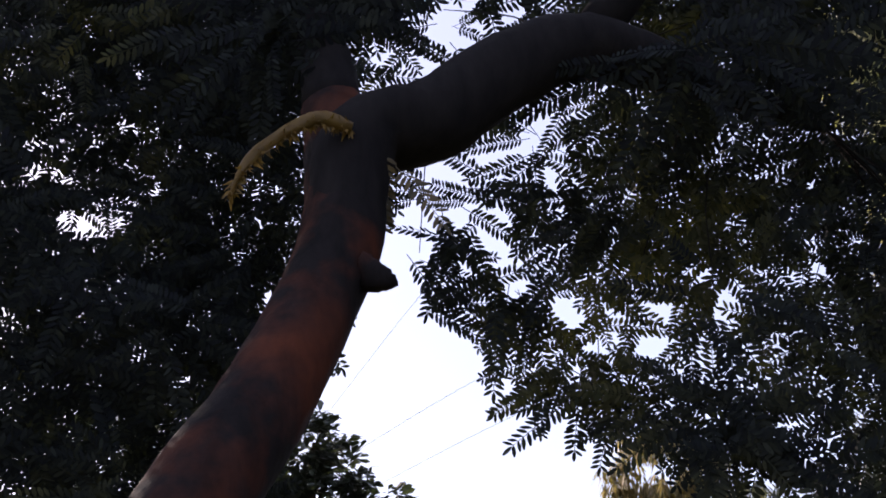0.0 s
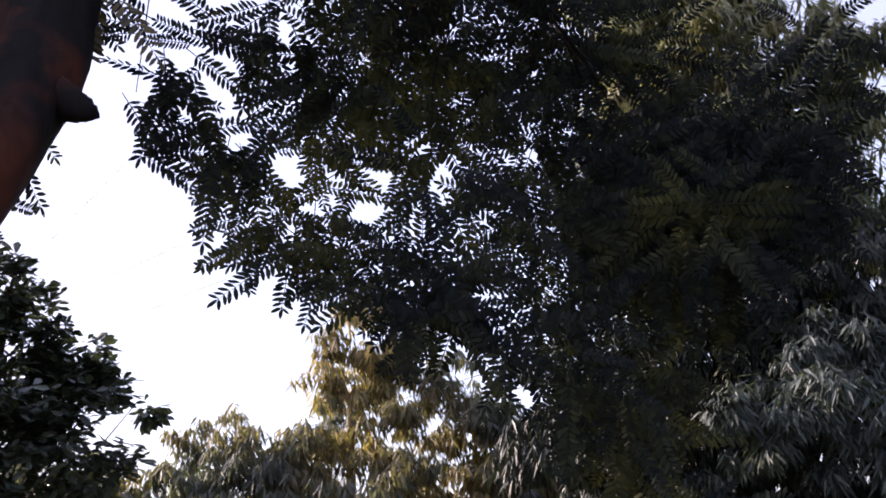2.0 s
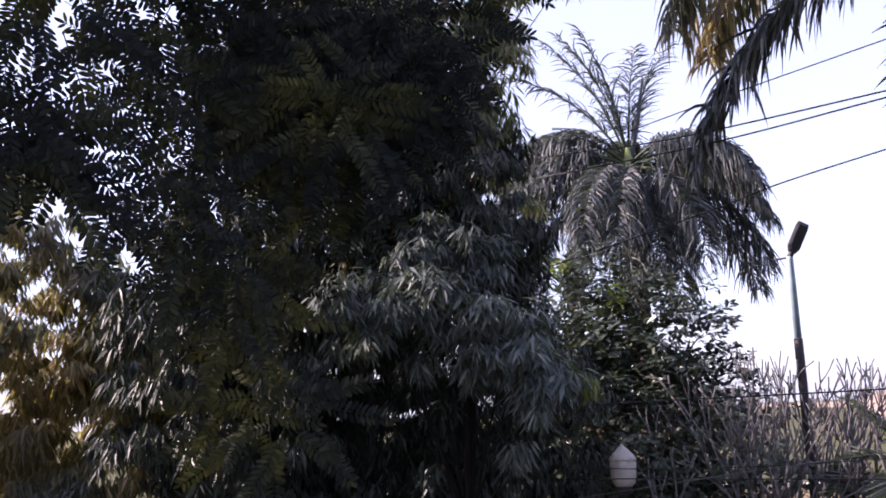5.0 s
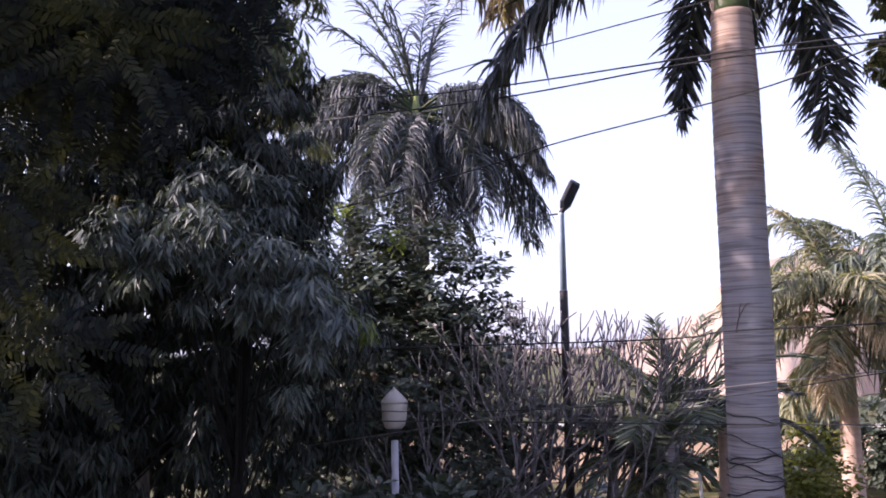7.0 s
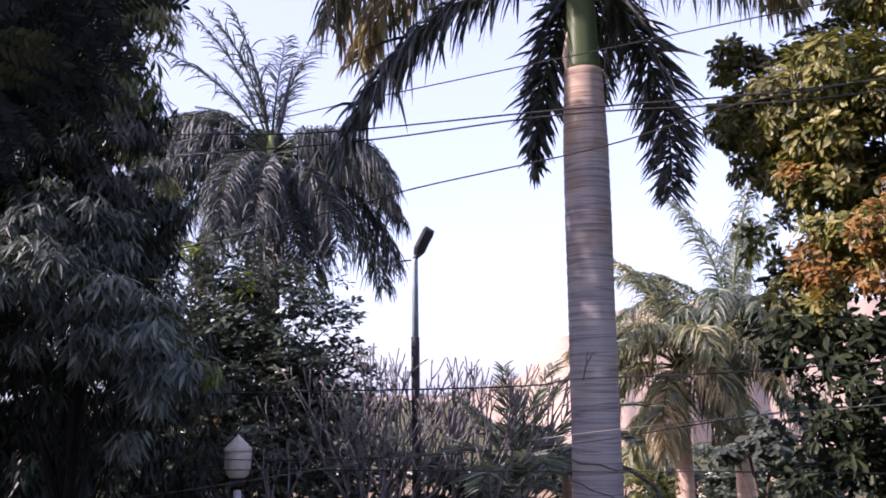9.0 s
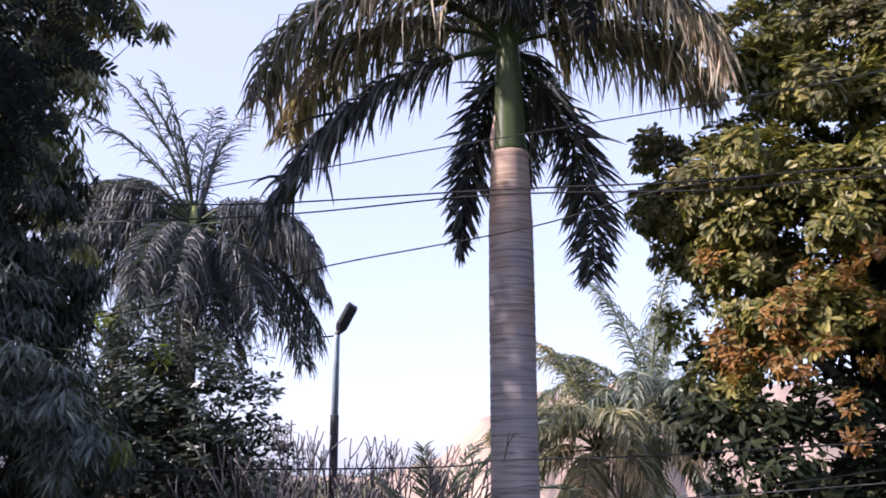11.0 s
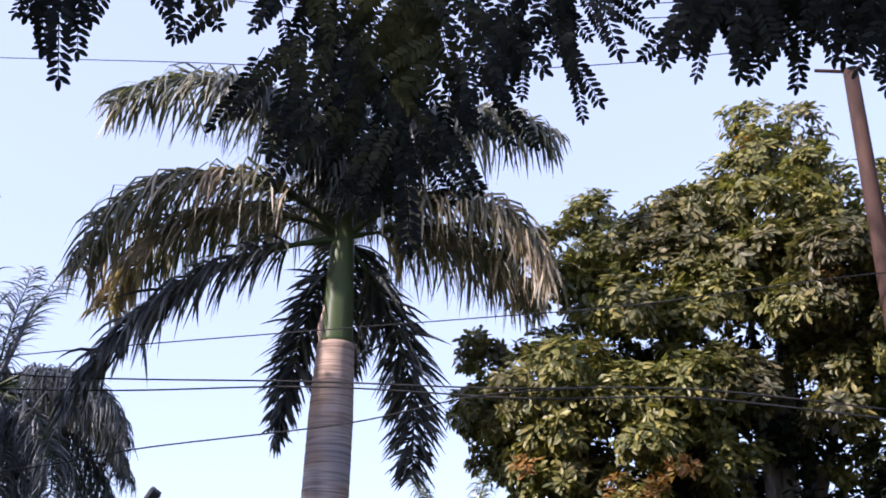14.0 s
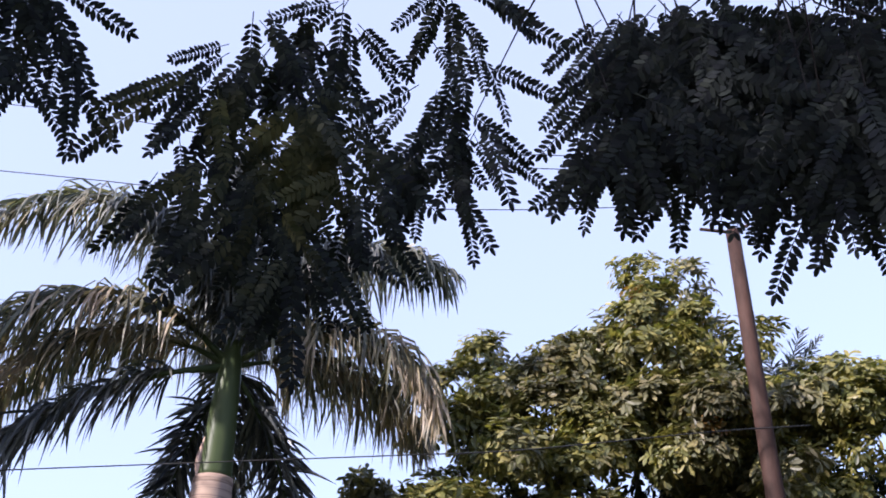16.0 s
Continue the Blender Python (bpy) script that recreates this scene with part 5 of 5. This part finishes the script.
        part("loop", tube(ring, [r.uniform(.004, .007)] * 18, 5, 0, 0, 2), wire_black, coil)


def build_dry_sprig():
    p = [bearing(-61.25, 9.26, 3.84), bearing(-61.45, 9.24, 3.98), bearing(-61.9, 9.22, 4.1)]
    sprig = thing("dry_sprig", p[0], "small dry twig caught on the palm trunk", "twig")
    part("stem", tube(p, [.007, .006, .004], 6, 0, 0, 4), twig_bark, sprig, smooth=True)
    part("side_twig", tube([p[1], bearing(-61.5, 9.21, 4.06), bearing(-61.6, 9.2, 4.12)], [.005, .004, .002], 5, 0, 0, 3), twig_bark, sprig, smooth=True)
    part("side_twig", tube([p[2], bearing(-62.1, 9.2, 4.11)], [.004, .002], 5), twig_bark, sprig, smooth=True)


def build_low_things():
    """Low shrubs, the garden wall and what stands before it."""
    bushy("golden_shrub", bearing(-64.9, 15.2, 0), [lobe(-64.7, -7.1, 15, .5), lobe(-64.0, -8.7, 15, .5), lobe(-65.5, -8.8, 15, .5), lobe(-65.2, -5.8, 15.2, .3)], 420, OVAL, .12, bright_leaf, twig_bark, "yellow-green garden shrub in the sun", "shrub", 31, per=6, down=.1, trunk_r=.05)
    bushy("dark_shrub", bearing(-72, 15.6, 0), [lobe(-69.1, -3.3, 15.6, .3, .3, .2), lobe(-70.4, -2.9, 15.6, .38, .38, .25), lobe(-72.0, -3.3, 15.4, .45, .45, .35), lobe(-72.8, -6.9, 15.4, .6, .6, .5), lobe(-74.4, -5.6, 15.4, .6), lobe(-73.8, -9.0, 15.2, .7)], 560, BROAD, .21, grey_shrub_leaf, twig_bark, "grey-green broad-leaved shrub under the palms", "shrub", 32, per=6, down=.6, trunk_r=.06)
    bushy("low_hedge", bearing(-45, 9.9, 0), [lobe(-40.3, -9.5, 9.6, .35), lobe(-43.8, -11.0, 9.7, .35), lobe(-47.8, -12.0, 9.7, .3), lobe(-51.8, -12.4, 9.7, .3), lobe(-36.8, -10.0, 9.6, .4)], 420, OVAL, .2, shrub_leaf, twig_bark, "low broad-leaved planting below the bare shrubs", "hedge", 33, per=7, down=.1, trunk_r=.03)
    for k, (az, d) in enumerate(((-47.5, 15.5), (-52.5, 16), (-56, 16.5))):
        foot = bearing(az, d, -.05)
        palm = thing("garden_palm", foot, "dark low palm behind the bare shrubs", "palm", "low palms round the lamp")
        part("trunk", tube([foot, foot + [.04, 0, .5], foot + [0, .03, .9]], [.11, .1, .07], 9, .05, k, 4), palm_bark, palm, smooth=True)
        r = np.random.default_rng(60 + k)
        fr = [(a + r.uniform(-15, 15), r.uniform(10, 50), r.uniform(1.4, 1.9), r.uniform(60, 95)) for a in range(0, 360, 26)]
        add_fronds(palm, foot + [0, 0, .9], fr, shaded_green_palm_leaf, crownshaft_green, 300 + 20 * k, pairs=32, width=.04, leaf=.42, hang=.3)
    for n, (a0, a1) in enumerate(((-57, -62), (-62.5, -66.2), (-67.8, -70), (-71.3, -76))):
        bushy("garden_hedge", bearing((a0 + a1) / 2, 25.5, 0), [lobe(a0 + (a1 - a0) * (k + .5) / 4, -5.6, 25.3, .75, .75, .9) for k in range(4)], 520, OVAL, .24, shrub_leaf, twig_bark, "dark clipped hedge before the garden wall", "hedge", 70 + n, per=6, down=.2, trunk_r=.06)
    # step ladder behind the planter
    c = bearing(-58.2, 14.4, -.05)
    s, f = np.array(heading(-58.2 - 90)), np.array(heading(-58.2))
    ladder = thing("step_ladder", c, "white wooden step ladder standing behind the planter", "ladder")
    top = c + [0, 0, 2.0]
    for k, w in enumerate((-1, 1)):
        part("rail", tube([c + s * w * .26 - f * .2, top + s * w * .16], [.028, .026], 6), white_paint, ladder)
        part("back_leg", tube([c + s * w * .3 + f * .55, top + s * w * .16 + f * .04], [.022, .02], 6), white_paint, ladder)
    for k in range(6):
        u = (k + 1) / 6.5
        p = c * (1 - u) + top * u - f * .2 * (1 - u)
        part("tread", tube([p - s * (.26 - .1 * u), p + s * (.26 - .1 * u)], [.022, .022], 6), white_paint, ladder)
    # garden wall
    wall = thing("garden_wall", bearing(-58, 27, 0), "long low garden wall of warm plaster", "wall")
    for k in range(9):
        a0, a1 = -40 - 4 * k, -44 - 4 * k
        p, q = bearing(a0, 27, 0), bearing(a1 + .03, 27, 0)
        n = np.array(heading((a0 + a1) / 2)) * .22
        v = np.array([p, q, q + n, p + n, p + [0, 0, 1.5], q + [0, 0, 1.5], q + n + [0, 0, 1.5], p + n + [0, 0, 1.5]])
        part("panel", (v, box((0, 0, 0), (1, 1, 1))[1]), warm_plaster, wall)
        cap = v.copy()
        cap[:4, 2], cap[4:, 2] = 1.5, 1.58
        mid = cap.mean(0)
        cap[:, :2] = mid[:2] + (cap[:, :2] - mid[:2]) * [1.006, 1.006] + np.sign((cap - mid) @ n)[:, None] * n[None, :2] * .2
        part("coping", (cap, box((0, 0, 0), (1, 1, 1))[1]), white_paint, wall)
    corner, end, back = bearing(-58.1, 13.2, 0), bearing(-61.3, 13.2, 0), bearing(-57.1, 13.8, 0)
    base = np.array([corner, end, end + back - corner, back])
    block = thing("planter", base.mean(0), "white plastered garden planter with dark soil", "planter")

    def slab(grow, z0, z1):
        v = base.mean(0) + (base - base.mean(0)) * grow
        return np.concatenate([v + [0, 0, z0], v + [0, 0, z1]]), box((0, 0, 0), (1, 1, 1))[1]
    part("body", slab(1.0, 0, 1.46), white_paint, block)
    part("rim", slab(1.06, 1.46, 1.58), white_paint, block)
    part("soil", slab(.9, 1.58, 1.6), twig_bark, block)


build_ground()
build_hill()
leaning_tree, fork_line = build_leaning_tree()
build_dry_fern(fork_line)
build_bushes()
build_royal_palm()
build_other_palms()
build_spiky_palm()
for args in ((-44.4, 12.4, 3.5, 1, 8), (-46.6, 12.8, 3.75, 4, 7), (-48.9, 12.6, 3.85, 2, 6), (-52.0, 12.2, 3.85, 3, 6)):
    build_frangipani(*args)
build_street_lamp()
build_garden_lamp(-41.1, 10.4, -2.65)
build_garden_lamp(-37.3, 15.0, -7.1)
build_pole()
build_low_things()
build_wires()
build_dry_sprig()
